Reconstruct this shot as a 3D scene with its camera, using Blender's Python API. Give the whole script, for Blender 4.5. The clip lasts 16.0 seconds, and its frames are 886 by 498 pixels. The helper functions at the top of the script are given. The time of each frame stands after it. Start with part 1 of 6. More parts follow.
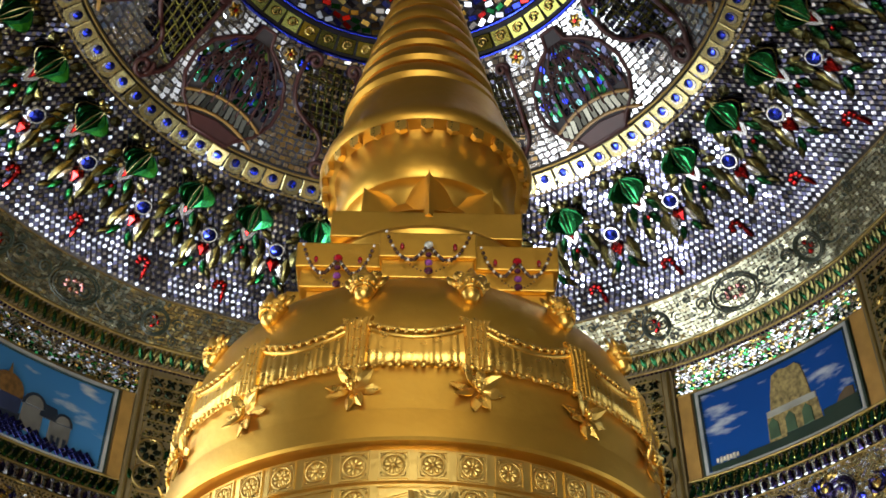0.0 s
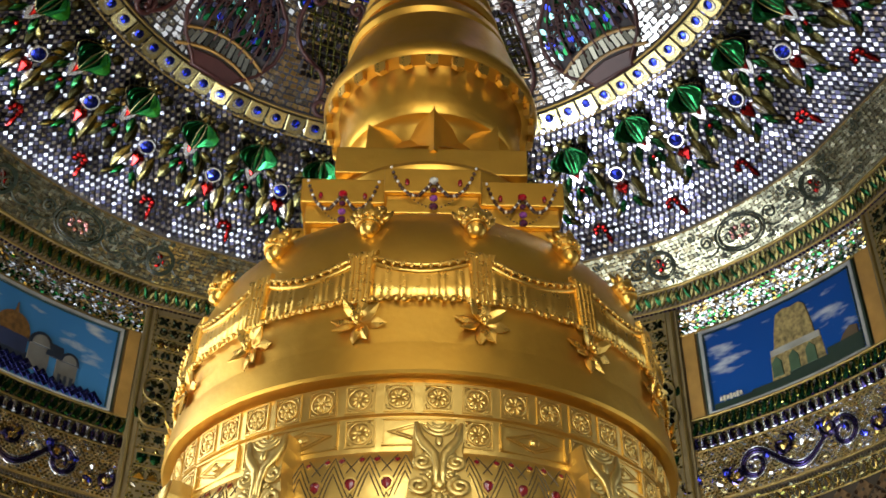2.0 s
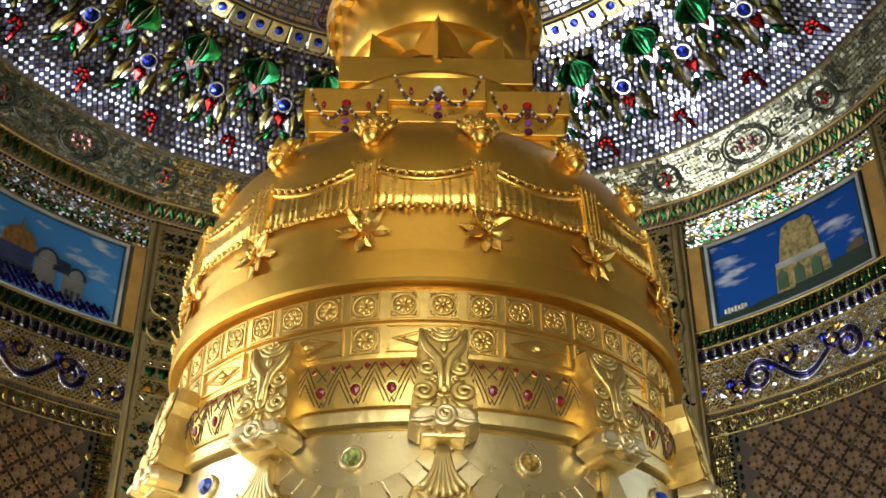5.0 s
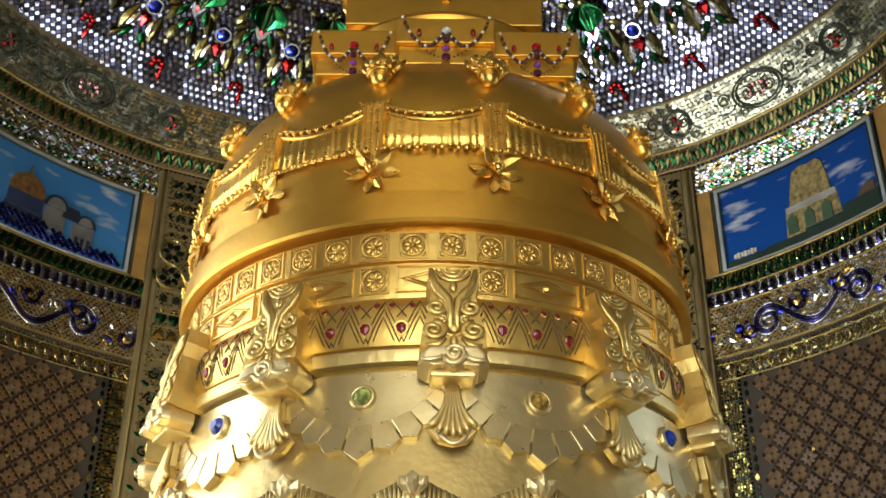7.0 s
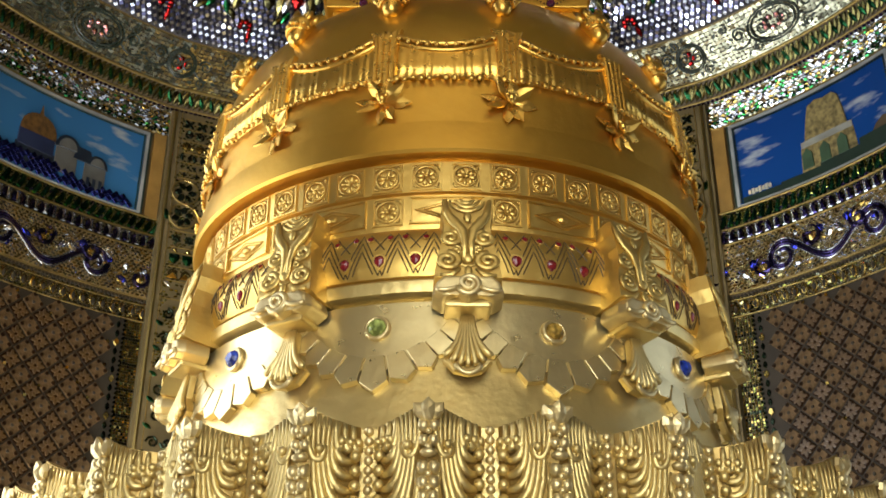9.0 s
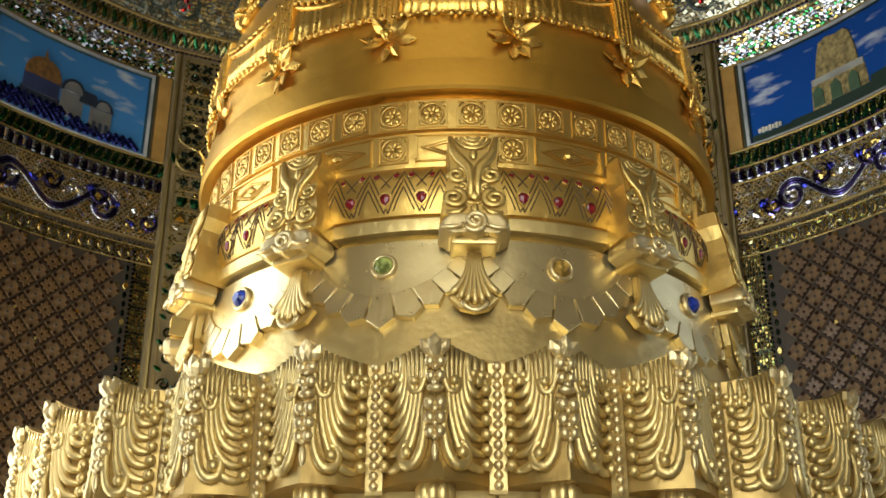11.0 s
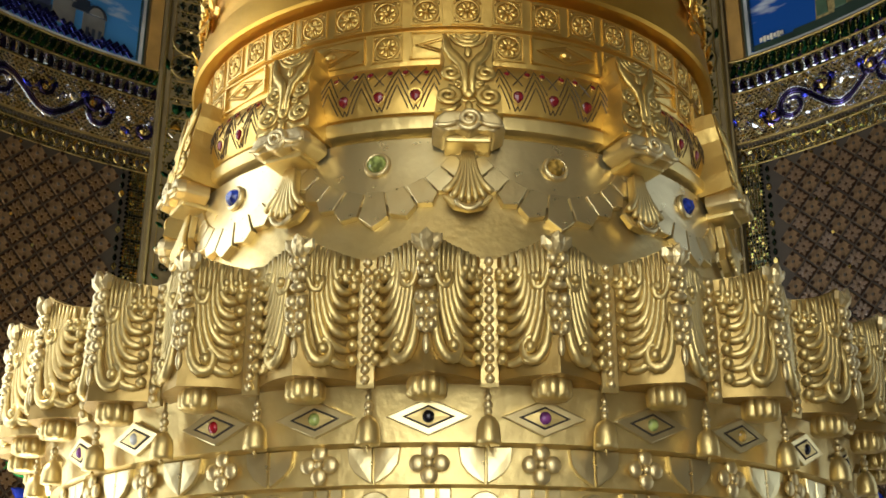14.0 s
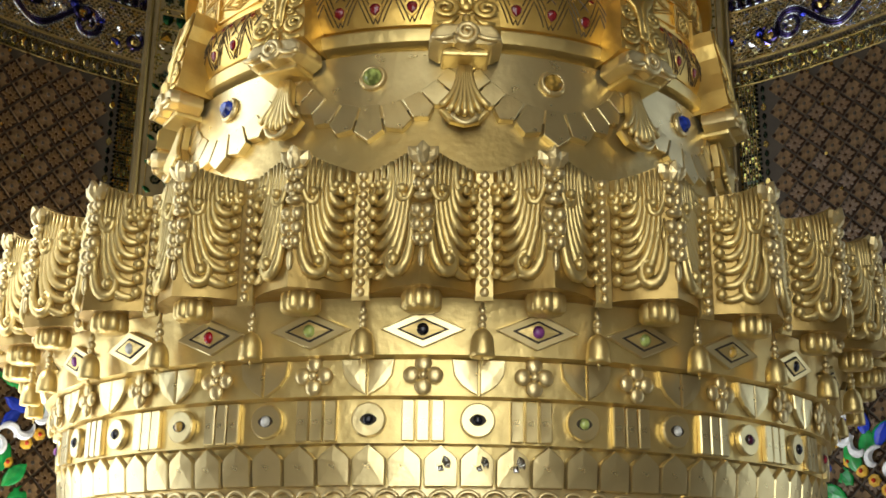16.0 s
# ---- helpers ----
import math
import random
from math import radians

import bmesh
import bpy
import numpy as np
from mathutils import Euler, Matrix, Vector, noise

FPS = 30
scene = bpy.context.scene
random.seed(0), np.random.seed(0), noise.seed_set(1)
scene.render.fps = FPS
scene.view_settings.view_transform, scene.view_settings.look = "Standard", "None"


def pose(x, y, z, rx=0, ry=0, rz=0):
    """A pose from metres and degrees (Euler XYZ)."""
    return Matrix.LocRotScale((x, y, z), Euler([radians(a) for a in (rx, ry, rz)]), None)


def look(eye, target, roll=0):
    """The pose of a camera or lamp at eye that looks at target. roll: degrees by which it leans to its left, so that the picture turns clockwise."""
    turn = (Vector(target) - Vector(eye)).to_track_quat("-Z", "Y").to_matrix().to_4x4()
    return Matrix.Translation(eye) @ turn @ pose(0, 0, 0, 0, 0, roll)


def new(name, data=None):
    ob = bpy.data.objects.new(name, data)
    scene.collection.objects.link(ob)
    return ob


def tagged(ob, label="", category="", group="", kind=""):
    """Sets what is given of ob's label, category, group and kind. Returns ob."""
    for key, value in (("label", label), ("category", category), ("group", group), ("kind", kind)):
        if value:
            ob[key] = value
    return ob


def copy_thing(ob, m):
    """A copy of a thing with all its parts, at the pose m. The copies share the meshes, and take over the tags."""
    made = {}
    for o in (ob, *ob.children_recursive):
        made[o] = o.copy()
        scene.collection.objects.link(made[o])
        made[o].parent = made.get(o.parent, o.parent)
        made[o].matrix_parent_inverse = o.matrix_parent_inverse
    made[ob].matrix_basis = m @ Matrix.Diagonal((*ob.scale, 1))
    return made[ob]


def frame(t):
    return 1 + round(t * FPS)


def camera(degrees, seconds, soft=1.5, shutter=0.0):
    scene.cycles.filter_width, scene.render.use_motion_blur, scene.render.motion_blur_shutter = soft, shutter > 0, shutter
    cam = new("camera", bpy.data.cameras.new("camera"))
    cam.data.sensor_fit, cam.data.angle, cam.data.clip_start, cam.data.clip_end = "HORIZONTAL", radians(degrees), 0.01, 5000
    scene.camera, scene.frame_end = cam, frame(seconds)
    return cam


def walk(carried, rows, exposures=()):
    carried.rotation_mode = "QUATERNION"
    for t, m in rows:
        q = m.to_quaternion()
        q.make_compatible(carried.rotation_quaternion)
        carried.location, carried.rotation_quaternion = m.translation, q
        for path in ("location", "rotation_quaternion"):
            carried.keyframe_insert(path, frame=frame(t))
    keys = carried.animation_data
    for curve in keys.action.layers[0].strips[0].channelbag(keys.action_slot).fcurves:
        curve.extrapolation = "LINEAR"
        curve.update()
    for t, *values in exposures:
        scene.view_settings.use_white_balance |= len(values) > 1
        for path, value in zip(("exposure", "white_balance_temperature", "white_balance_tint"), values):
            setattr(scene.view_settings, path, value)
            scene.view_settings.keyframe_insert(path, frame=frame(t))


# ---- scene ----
cam = camera(41.270, 16.0, soft=1.7)


def aim(x, y, z, pitch, yaw, roll):
    """A camera pose from its place, its angle above the horizon, its turn to the left and its roll, in degrees."""
    p, w = radians(pitch), radians(yaw)
    way = Vector((-math.sin(w) * math.cos(p), math.cos(w) * math.cos(p), math.sin(p)))
    return look((x, y, z), Vector((x, y, z)) + way, roll)


EXPOSURES = [(0.0, 0.16), (4.0, 0.18), (8.0, 0.08), (12.0, -0.09), (16.0, -0.34)]
PATH = [
    (0.0, aim(-0.0024, -3.1385, 1.7379, 38.685, -1.410, 0.275)),
    (0.5, aim(-0.0036, -3.1340, 1.7323, 38.046, -1.380, 0.269)),
    (1.0, aim(-0.0053, -3.1284, 1.7280, 37.370, -1.330, 0.322)),
    (1.5, aim(-0.0054, -3.1235, 1.7237, 36.686, -1.273, 0.307)),
    (2.0, aim(-0.0060, -3.1168, 1.7203, 36.015, -1.208, 0.361)),
    (2.5, aim(-0.0049, -3.1109, 1.7171, 35.361, -1.150, 0.349)),
    (3.0, aim(-0.0043, -3.1056, 1.7135, 34.733, -1.105, 0.347)),
    (3.5, aim(-0.0044, -3.1022, 1.7110, 34.071, -1.088, 0.400)),
    (4.0, aim(-0.0037, -3.0974, 1.7081, 33.417, -1.048, 0.352)),
    (6.5, aim(-0.0010, -3.0765, 1.6846, 30.381, -0.557, 0.356)),
    (7.0, aim(-0.0017, -3.0721, 1.6809, 29.787, -0.398, 0.347)),
    (7.5, aim(-0.0019, -3.0690, 1.6790, 29.177, -0.206, 0.395)),
    (8.0, aim(-0.0044, -3.0653, 1.6731, 28.550, -0.083, 0.319)),
    (8.5, aim(-0.0055, -3.0568, 1.6660, 27.862, 0.072, 0.248)),
    (9.0, aim(-0.0062, -3.0466, 1.6610, 27.063, 0.237, 0.213)),
    (11.5, aim(0.0034, -3.0266, 1.6471, 23.826, 0.777, -0.004)),
    (12.0, aim(0.0058, -3.0245, 1.6408, 23.255, 0.781, -0.003)),
    (12.5, aim(0.0071, -3.0187, 1.6349, 22.646, 0.766, 0.071)),
    (13.0, aim(0.0088, -3.0133, 1.6297, 21.956, 0.748, 0.079)),
    (13.5, aim(0.0112, -3.0086, 1.6242, 21.196, 0.744, 0.165)),
    (14.0, aim(0.0140, -3.0020, 1.6172, 20.420, 0.729, 0.253)),
    (14.5, aim(0.0152, -2.9970, 1.6067, 19.678, 0.701, 0.368)),
    (15.0, aim(0.0171, -2.9932, 1.5999, 18.848, 0.668, 0.425)),
    (15.5, aim(0.0144, -2.9933, 1.6040, 17.705, 0.527, 0.431)),
    (16.0, aim(0.0038, -2.9999, 1.6097, 16.444, 0.175, 0.807)),
]
walk(cam, PATH, exposures=EXPOSURES)

# ---- light ----
world = bpy.data.worlds.new("sky")
scene.world = world
world.use_nodes = True
wn = world.node_tree.nodes
sky = wn.new("ShaderNodeTexSky")
sky.sky_type = "NISHITA"
sky.sun_disc = False
sky.sun_elevation, sky.sun_rotation = radians(47), radians(247)
wn["Background"].inputs["Strength"].default_value = 0.10
world.node_tree.links.new(sky.outputs["Color"], wn["Background"].inputs["Color"])
sun = new("sun", bpy.data.lights.new("sun", "SUN"))
sun.data.energy, sun.data.angle, sun.data.color = 4.0, radians(0.5), (1.0, 0.95, 0.88)
sun.matrix_world = look((-12, -5, 14), (0, 0, 0))


def area_lamp(name, eye, target, w, h, watts, color):
    lamp = new(name, bpy.data.lights.new(name, "AREA"))
    lamp.data.shape, lamp.data.size, lamp.data.size_y = "RECTANGLE", w, h
    lamp.data.energy, lamp.data.color = watts, color
    lamp.matrix_world = look(eye, target)
    return lamp


# Daylight in the two side doors and in the entrance, and added fill lights with no seen source: a warm one over the
# entrance, two on the floor behind the stupa.
area_lamp("daylight_west", (-2.50, 0.0, 2.45), (0, 0.0, 2.75), 2.1, 4.5, 110, (0.90, 0.96, 1.0))
area_lamp("daylight_east", (2.40, -0.2, 2.3), (0, 0, 2.5), 1.2, 3.6, 10, (0.90, 0.96, 1.0))
area_lamp("daylight_entrance", (-0.1, -5.7, 2.4), (0, 0, 2.4), 2.7, 4.2, 168, (0.98, 1.0, 0.95))
area_lamp("daylight_rear", (-0.23, 2.46, 1.25), (0.2, 0.0, 3.0), 1.0, 2.1, 20, (0.92, 0.97, 1.0))
# Unseen fill, added to warm the gold from above the entrance.
area_lamp("warm_fill", (-0.1, -2.15, 4.6), (0, 0, 3.2), 2.2, 0.4, 3, (1.0, 0.78, 0.45))
# Two unseen fills, added so that the dome's mirror chips catch bright glints.
area_lamp("dome_fill", (-1.55, 1.25, 0.3), (0.75, 1.35, 5.6), 0.95, 0.95, 100, (0.95, 0.98, 1.0))
area_lamp("dome_fill", (1.25, 1.5, 0.3), (-0.9, 1.45, 5.6), 0.3, 0.3, 2.5, (0.8, 0.9, 1.0))


# ---- materials ----
def shader(name, color, metal=0.0, rough=0.5):
    m = bpy.data.materials.new(name)
    m.use_nodes = True
    b = m.node_tree.nodes["Principled BSDF"]
    b.inputs["Base Color"].default_value = (*color, 1)
    b.inputs["Metallic"].default_value = metal
    b.inputs["Roughness"].default_value = rough
    return m, m.node_tree.nodes, m.node_tree.links, b


def ramp(nodes, links, value, stops):
    r = nodes.new("ShaderNodeValToRGB")
    while len(r.color_ramp.elements) < len(stops):
        r.color_ramp.elements.new(0.5)
    for e, (at, c) in zip(r.color_ramp.elements, stops):
        e.position, e.color = at, (*c, 1)
    links.new(value, r.inputs["Fac"])
    return r.outputs["Color"]


def noise_of(nodes, links, scale, detail=3.0, object_space=True):
    n = nodes.new("ShaderNodeTexNoise")
    n.inputs["Scale"].default_value, n.inputs["Detail"].default_value = scale, detail
    tc = nodes.new("ShaderNodeTexCoord")
    links.new(tc.outputs["Object" if object_space else "Generated"], n.inputs["Vector"])
    return n.outputs["Fac"]


def bump(nodes, links, b, height, strength, distance):
    n = nodes.new("ShaderNodeBump")
    n.inputs["Strength"].default_value, n.inputs["Distance"].default_value = strength, distance
    links.new(height, n.inputs["Height"])
    links.new(n.outputs["Normal"], b.inputs["Normal"])


def tone(c, f):
    return tuple(min(1.0, v * f) for v in c)


def gilt(name, color, rough=0.3, grain=0.25, spread=0.12, metal=0.93):
    """Gold leaf or gold paint: patchy tone, patchy gloss, faint brush relief."""
    m, n, l, b = shader(name, color, metal, rough)
    big = noise_of(n, l, 5.0, 4.0)
    l.new(ramp(n, l, big, [(0.28, tone(color, 0.86)), (0.55, color), (0.80, tone(color, 1.08))]), b.inputs["Base Color"])
    fine = noise_of(n, l, 38.0, 5.0)
    r = n.new("ShaderNodeMapRange")
    r.inputs["To Min"].default_value, r.inputs["To Max"].default_value = rough - spread, rough + spread
    l.new(fine, r.inputs["Value"])
    l.new(r.outputs["Result"], b.inputs["Roughness"])
    leafy = noise_of(n, l, 14.0, 2.0)
    add = n.new("ShaderNodeMath")
    add.operation = "MULTIPLY_ADD"
    add.inputs[1].default_value = 0.8
    l.new(leafy, add.inputs[0])
    l.new(fine, add.inputs[2])
    bump(n, l, b, add.outputs["Value"], grain, 0.004)
    return m


def paint(name, color, rough=0.6, spread=0.25, scale=9.0, relief=0.2, gloss=0.5):
    m, n, l, b = shader(name, color, 0.0, rough)
    b.inputs["Specular IOR Level"].default_value = gloss
    l.new(ramp(n, l, noise_of(n, l, scale, 5.0), [(0.3, tone(color, 1 - spread)), (0.7, tone(color, 1 + spread))]), b.inputs["Base Color"])
    bump(n, l, b, noise_of(n, l, scale * 8, 3.0), relief, 0.003)
    return m


def mirror(name, color, rough=0.12, spread=0.35, island=True):
    """Coloured mirror glass, each cut piece of a slightly different tone."""
    m, n, l, b = shader(name, color, 1.0, rough)
    if island:
        src = n.new("ShaderNodeNewGeometry").outputs["Random Per Island"]
    else:
        src = n.new("ShaderNodeObjectInfo").outputs["Random"]
    l.new(ramp(n, l, src, [(0.0, tone(color, 1 - spread)), (1.0, tone(color, 1 + spread * 0.6))]), b.inputs["Base Color"])
    bump(n, l, b, noise_of(n, l, 30.0, 2.0), 0.15, 0.004)
    return m


def jewel(name, color):
    m, n, l, b = shader(name, color, 0.0, 0.12)
    b.inputs["IOR"].default_value = 1.6
    b.inputs["Specular IOR Level"].default_value = 0.4
    l.new(ramp(n, l, noise_of(n, l, 60.0, 1.0), [(0.35, tone(color, 0.4)), (0.65, tone(color, 1.4))]), b.inputs["Base Color"])
    return m


GOLD = gilt("gold_leaf", (0.74, 0.57, 0.235), 0.40, 0.55, 0.12, 0.84)
GOLD_SATIN = gilt("gold_paint", (0.73, 0.415, 0.066), 0.37, 0.25, 0.08, 0.90)
GOLD_AMBER = gilt("amber_gold_leaf", (0.79, 0.485, 0.105), 0.29, 0.4, 0.1)
GOLD_MID = gilt("mid_gold_leaf", (0.71, 0.475, 0.13), 0.35, 0.45, 0.12, 0.88)
GOLD_PALE = gilt("pale_gold_leaf", (0.76, 0.61, 0.31), 0.36, 0.6, 0.12, 0.80)
SHEET = gilt("polished_gold_sheet", (0.80, 0.66, 0.34), 0.30, 0.30, 0.08, 0.84)
DARK_LINE = paint("dark_groove", (0.035, 0.024, 0.012), 0.7)
SILVER = mirror("silver_mirror_glass", (0.50, 0.51, 0.56), 0.09, 0.5)
CRACKLE = mirror("crackled_silver_glass", (0.84, 0.84, 0.84), 0.16, 0.35)
SMOKE = mirror("smoked_mirror_glass", (0.06, 0.06, 0.11), 0.16, 0.6)
BACKING = paint("dark_mortar", (0.05, 0.045, 0.05), 0.8)
GREEN = mirror("green_mirror_glass", (0.012, 0.110, 0.036), 0.18, 0.7)
EMERALD = mirror("emerald_mirror_glass", (0.014, 0.075, 0.028), 0.2, 0.6)
OLIVE = mirror("olive_mirror_glass", (0.30, 0.30, 0.08), 0.22, 0.5)
RED = mirror("red_mirror_glass", (0.42, 0.02, 0.02), 0.14, 0.4)
BLUE = mirror("blue_mirror_glass", (0.03, 0.05, 0.55), 0.12, 0.4)
VIOLET = mirror("violet_mirror_glass", (0.10, 0.07, 0.22), 0.16, 0.5)
AMBER = mirror("amber_mirror_glass", (0.50, 0.36, 0.11), 0.2, 0.4)
WHITE_GLASS = mirror("white_glass", (0.46, 0.46, 0.47), 0.25, 0.3)
OCHRE = paint("ochre_paint", (0.34, 0.19, 0.045), 0.4)
STUCCO = paint("cream_gilt_stucco", (0.13, 0.09, 0.042), 0.45)
MAROON = paint("maroon_lacquer", (0.055, 0.014, 0.013), 0.4)
LEAF_GILT = mirror("dull_olive_gilt_glass", (0.17, 0.15, 0.058), 0.22, 0.6)
MOSS_GLASS = mirror("dull_moss_mirror_glass", (0.085, 0.080, 0.034), 0.2, 0.7)
AQUA = mirror("aqua_mirror_glass", (0.22, 0.50, 0.50), 0.14, 0.5)
CREAM_GLASS = mirror("cream_gilt_glass", (0.50, 0.44, 0.22), 0.24, 0.4)
PLASTER = paint("cream_wall_paint", (0.62, 0.52, 0.34), 0.6)
DULL_GILT = gilt("dull_gilt_moulding", (0.33, 0.23, 0.075), 0.42)
STONE = paint("polished_floor_tile", (0.17, 0.145, 0.115), 0.2)


# ---- building blocks ----
def mesh_of(name, verts, faces, material, smooth=False):
    me = bpy.data.meshes.new(name)
    me.from_pydata([tuple(v) for v in verts], [], faces)
    me.materials.append(material)
    if smooth:
        me.polygons.foreach_set("use_smooth", [True] * len(me.polygons))
    me.update()
    return me


def put(name, me, parent=None, m=None, label=""):
    ob = new(name, me)
    ob.parent = parent
    if m is not None:
        ob.matrix_basis = m
    return tagged(ob, label) if label else ob


def lathe(profile, segs=144, a0=0.0, a1=2 * math.pi):
    """Rings of (radius, height) turned round the z axis; faces point outward for a rising profile."""
    closed = abs(a1 - a0 - 2 * math.pi) < 1e-6
    cols = segs if closed else segs + 1
    v = [(r * math.sin(a0 + (a1 - a0) * i / segs), -r * math.cos(a0 + (a1 - a0) * i / segs), z) for r, z in profile for i in range(cols)]
    f = []
    for k in range(len(profile) - 1):
        for i in range(segs):
            j = (i + 1) % cols
            f.append((k * cols + i, k * cols + j, (k + 1) * cols + j, (k + 1) * cols + i))
    return v, f


class Bits:
    """Gathers several simple solids into one mesh."""

    def __init__(self):
        self.v, self.f, self.cuts = [], [], []

    def add(self, v, f, m=None):
        o = len(self.v)
        self.cuts.append((o, len(self.f)))
        self.v += [tuple(m @ Vector(p)) for p in v] if m is not None else [tuple(p) for p in v]
        self.f += [tuple(i + o for i in q) for q in f]
        return self

    def pieces(self):
        """Each solid by itself."""
        ends = self.cuts[1:] + [(len(self.v), len(self.f))]
        for (v0, f0), (v1, f1) in zip(self.cuts, ends):
            b = Bits()
            b.v, b.f = self.v[v0:v1], [tuple(i - v0 for i in q) for q in self.f[f0:f1]]
            yield b

    def box(self, x0, x1, y0, y1, z0, z1, m=None):
        v = [(x, y, z) for z in (z0, z1) for y in (y0, y1) for x in (x0, x1)]
        return self.add(v, [(0, 2, 3, 1), (4, 5, 7, 6), (0, 1, 5, 4), (2, 6, 7, 3), (0, 4, 6, 2), (1, 3, 7, 5)], m)

    def plate(self, outline, depth, inset=0.15, m=None, rise=0.0):
        """A solid from an outline in x and z (counter-clockwise seen from -y), front at y = -depth, with a bevelled front edge."""
        n = len(outline)
        cx, cz = sum(p[0] for p in outline) / n, sum(p[1] for p in outline) / n
        v = [(x, 0, z) for x, z in outline] + [(x, -depth * 0.72, z) for x, z in outline]
        v += [(x + (cx - x) * inset, -depth, z + (cz - z) * inset) for x, z in outline] + [(cx, -depth - rise, cz)]
        f = []
        for k in (0, 1):
            f += [(k * n + i, k * n + (i + 1) % n, (k + 1) * n + (i + 1) % n, (k + 1) * n + i) for i in range(n)]
        f += [(2 * n + i, 2 * n + (i + 1) % n, 3 * n) for i in range(n)]
        return self.add(v, f, m)

    def tube(self, pts, radius, sides=6, m=None, closed=False):
        pts = [Vector(p) for p in pts]
        n = len(pts)
        radii = radius if isinstance(radius, (list, tuple)) else [radius] * n
        v = []
        for i, p in enumerate(pts):
            if closed:
                d = pts[(i + 1) % n] - pts[i - 1]
            else:
                d = pts[min(i + 1, n - 1)] - pts[max(i - 1, 0)]
            d = d.normalized() if d.length > 0 else Vector((0, 0, 1))
            a = d.cross(Vector((0, 1, 0)))
            if a.length < 0.1:
                a = d.cross(Vector((1, 0, 0)))
            a.normalize()
            b = d.cross(a)
            v += [p + (a * math.cos(2 * math.pi * k / sides) + b * math.sin(2 * math.pi * k / sides)) * radii[i] for k in range(sides)]
        f = []
        for i in range(n if closed else n - 1):
            j = (i + 1) % n
            f += [(i * sides + k, i * sides + (k + 1) % sides, j * sides + (k + 1) % sides, j * sides + k) for k in range(sides)]
        if not closed:
            f += [tuple(range(sides))[::-1], tuple((n - 1) * sides + k for k in range(sides))]
        return self.add(v, f, m)

    def ball(self, c, r, m=None, seg=8, rings=5, squash=(1, 1, 1)):
        v, f = [], []
        for i in range(rings + 1):
            a = math.pi * i / rings
            for k in range(seg):
                b = 2 * math.pi * k / seg
                v.append((c[0] + r * squash[0] * math.sin(a) * math.cos(b), c[1] + r * squash[1] * math.sin(a) * math.sin(b), c[2] - r * squash[2] * math.cos(a)))
        for i in range(rings):
            f += [(i * seg + k, i * seg + (k + 1) % seg, (i + 1) * seg + (k + 1) % seg, (i + 1) * seg + k) for k in range(seg)]
        return self.add(v, f, m)

    def turned(self, profile, seg=16, m=None):
        v, f = lathe(profile, seg)
        return self.add(v, f, m)

    def mesh(self, name, material, smooth=False):
        return mesh_of(name, self.v, self.f, material, smooth)


def bevelled(me, width, segments=2, angle=32):
    """Round the sharp edges of a mesh."""
    bm = bmesh.new()
    bm.from_mesh(me)
    bmesh.ops.remove_doubles(bm, verts=bm.verts, dist=1e-5)
    edges = [e for e in bm.edges if len(e.link_faces) == 2 and e.calc_face_angle(0) > radians(angle)]
    bmesh.ops.bevel(bm, geom=edges, offset=width, segments=segments, affect="EDGES", profile=0.6)
    bm.to_mesh(me)
    bm.free()
    return me


def around(theta, r, z, tilt=0.0):
    """A place on the stupa: theta from the entrance side, the part's -y facing outward, leaning back by tilt degrees."""
    return Matrix.Translation((r * math.sin(theta), -r * math.cos(theta), z)) @ Matrix.Rotation(theta, 4, "Z") @ Matrix.Rotation(radians(-tilt), 4, "X")


RX = -0.10      # the hall's axis lies a little west of the stupa's


PIERS = ((-71.0, 9.2), (-25.0, 9.0), (27.2, 9.2), (71.0, 9.2))     # flat piers between the curved bays: angle, half width


def flat(phi, r):
    """The radius at phi on a pier's flat face, fading to the round dome above, and the way that the face looks."""
    for c, h in PIERS:
        if abs(phi - c) < h:
            w = min(1.0, max(0.0, (r - 1.6) / 0.5))
            return r * (1 + w * (math.cos(radians(h)) / math.cos(radians(phi - c)) - 1)), phi + w * (c - phi)
    return r, phi


def on_wall(phi, r, z, tilt=0.0):
    """A place on the hall's wall: phi degrees from the far side, the part's -y facing the hall's axis."""
    a = radians(phi)
    r, face = flat((phi + 180) % 360 - 180, r)
    return Matrix.Translation((RX + r * math.sin(a), r * math.cos(a), z)) @ Matrix.Rotation(-radians(face), 4, "Z") @ Matrix.Rotation(radians(-tilt), 4, "X")


def arc(c, r, a0, a1, n, y=0.0):
    return [(c[0] + r * math.cos(radians(a0 + (a1 - a0) * i / n)), y, c[1] + r * math.sin(radians(a0 + (a1 - a0) * i / n))) for i in range(n + 1)]

# ---- the hall ----
R_WALL = 2.40
DOORS = ((-92, 31, 4.78), (-3.2, 12.7, 2.4), (95, 15, 4.2), (180, 22, 4.3))     # angle, half width in degrees, head height


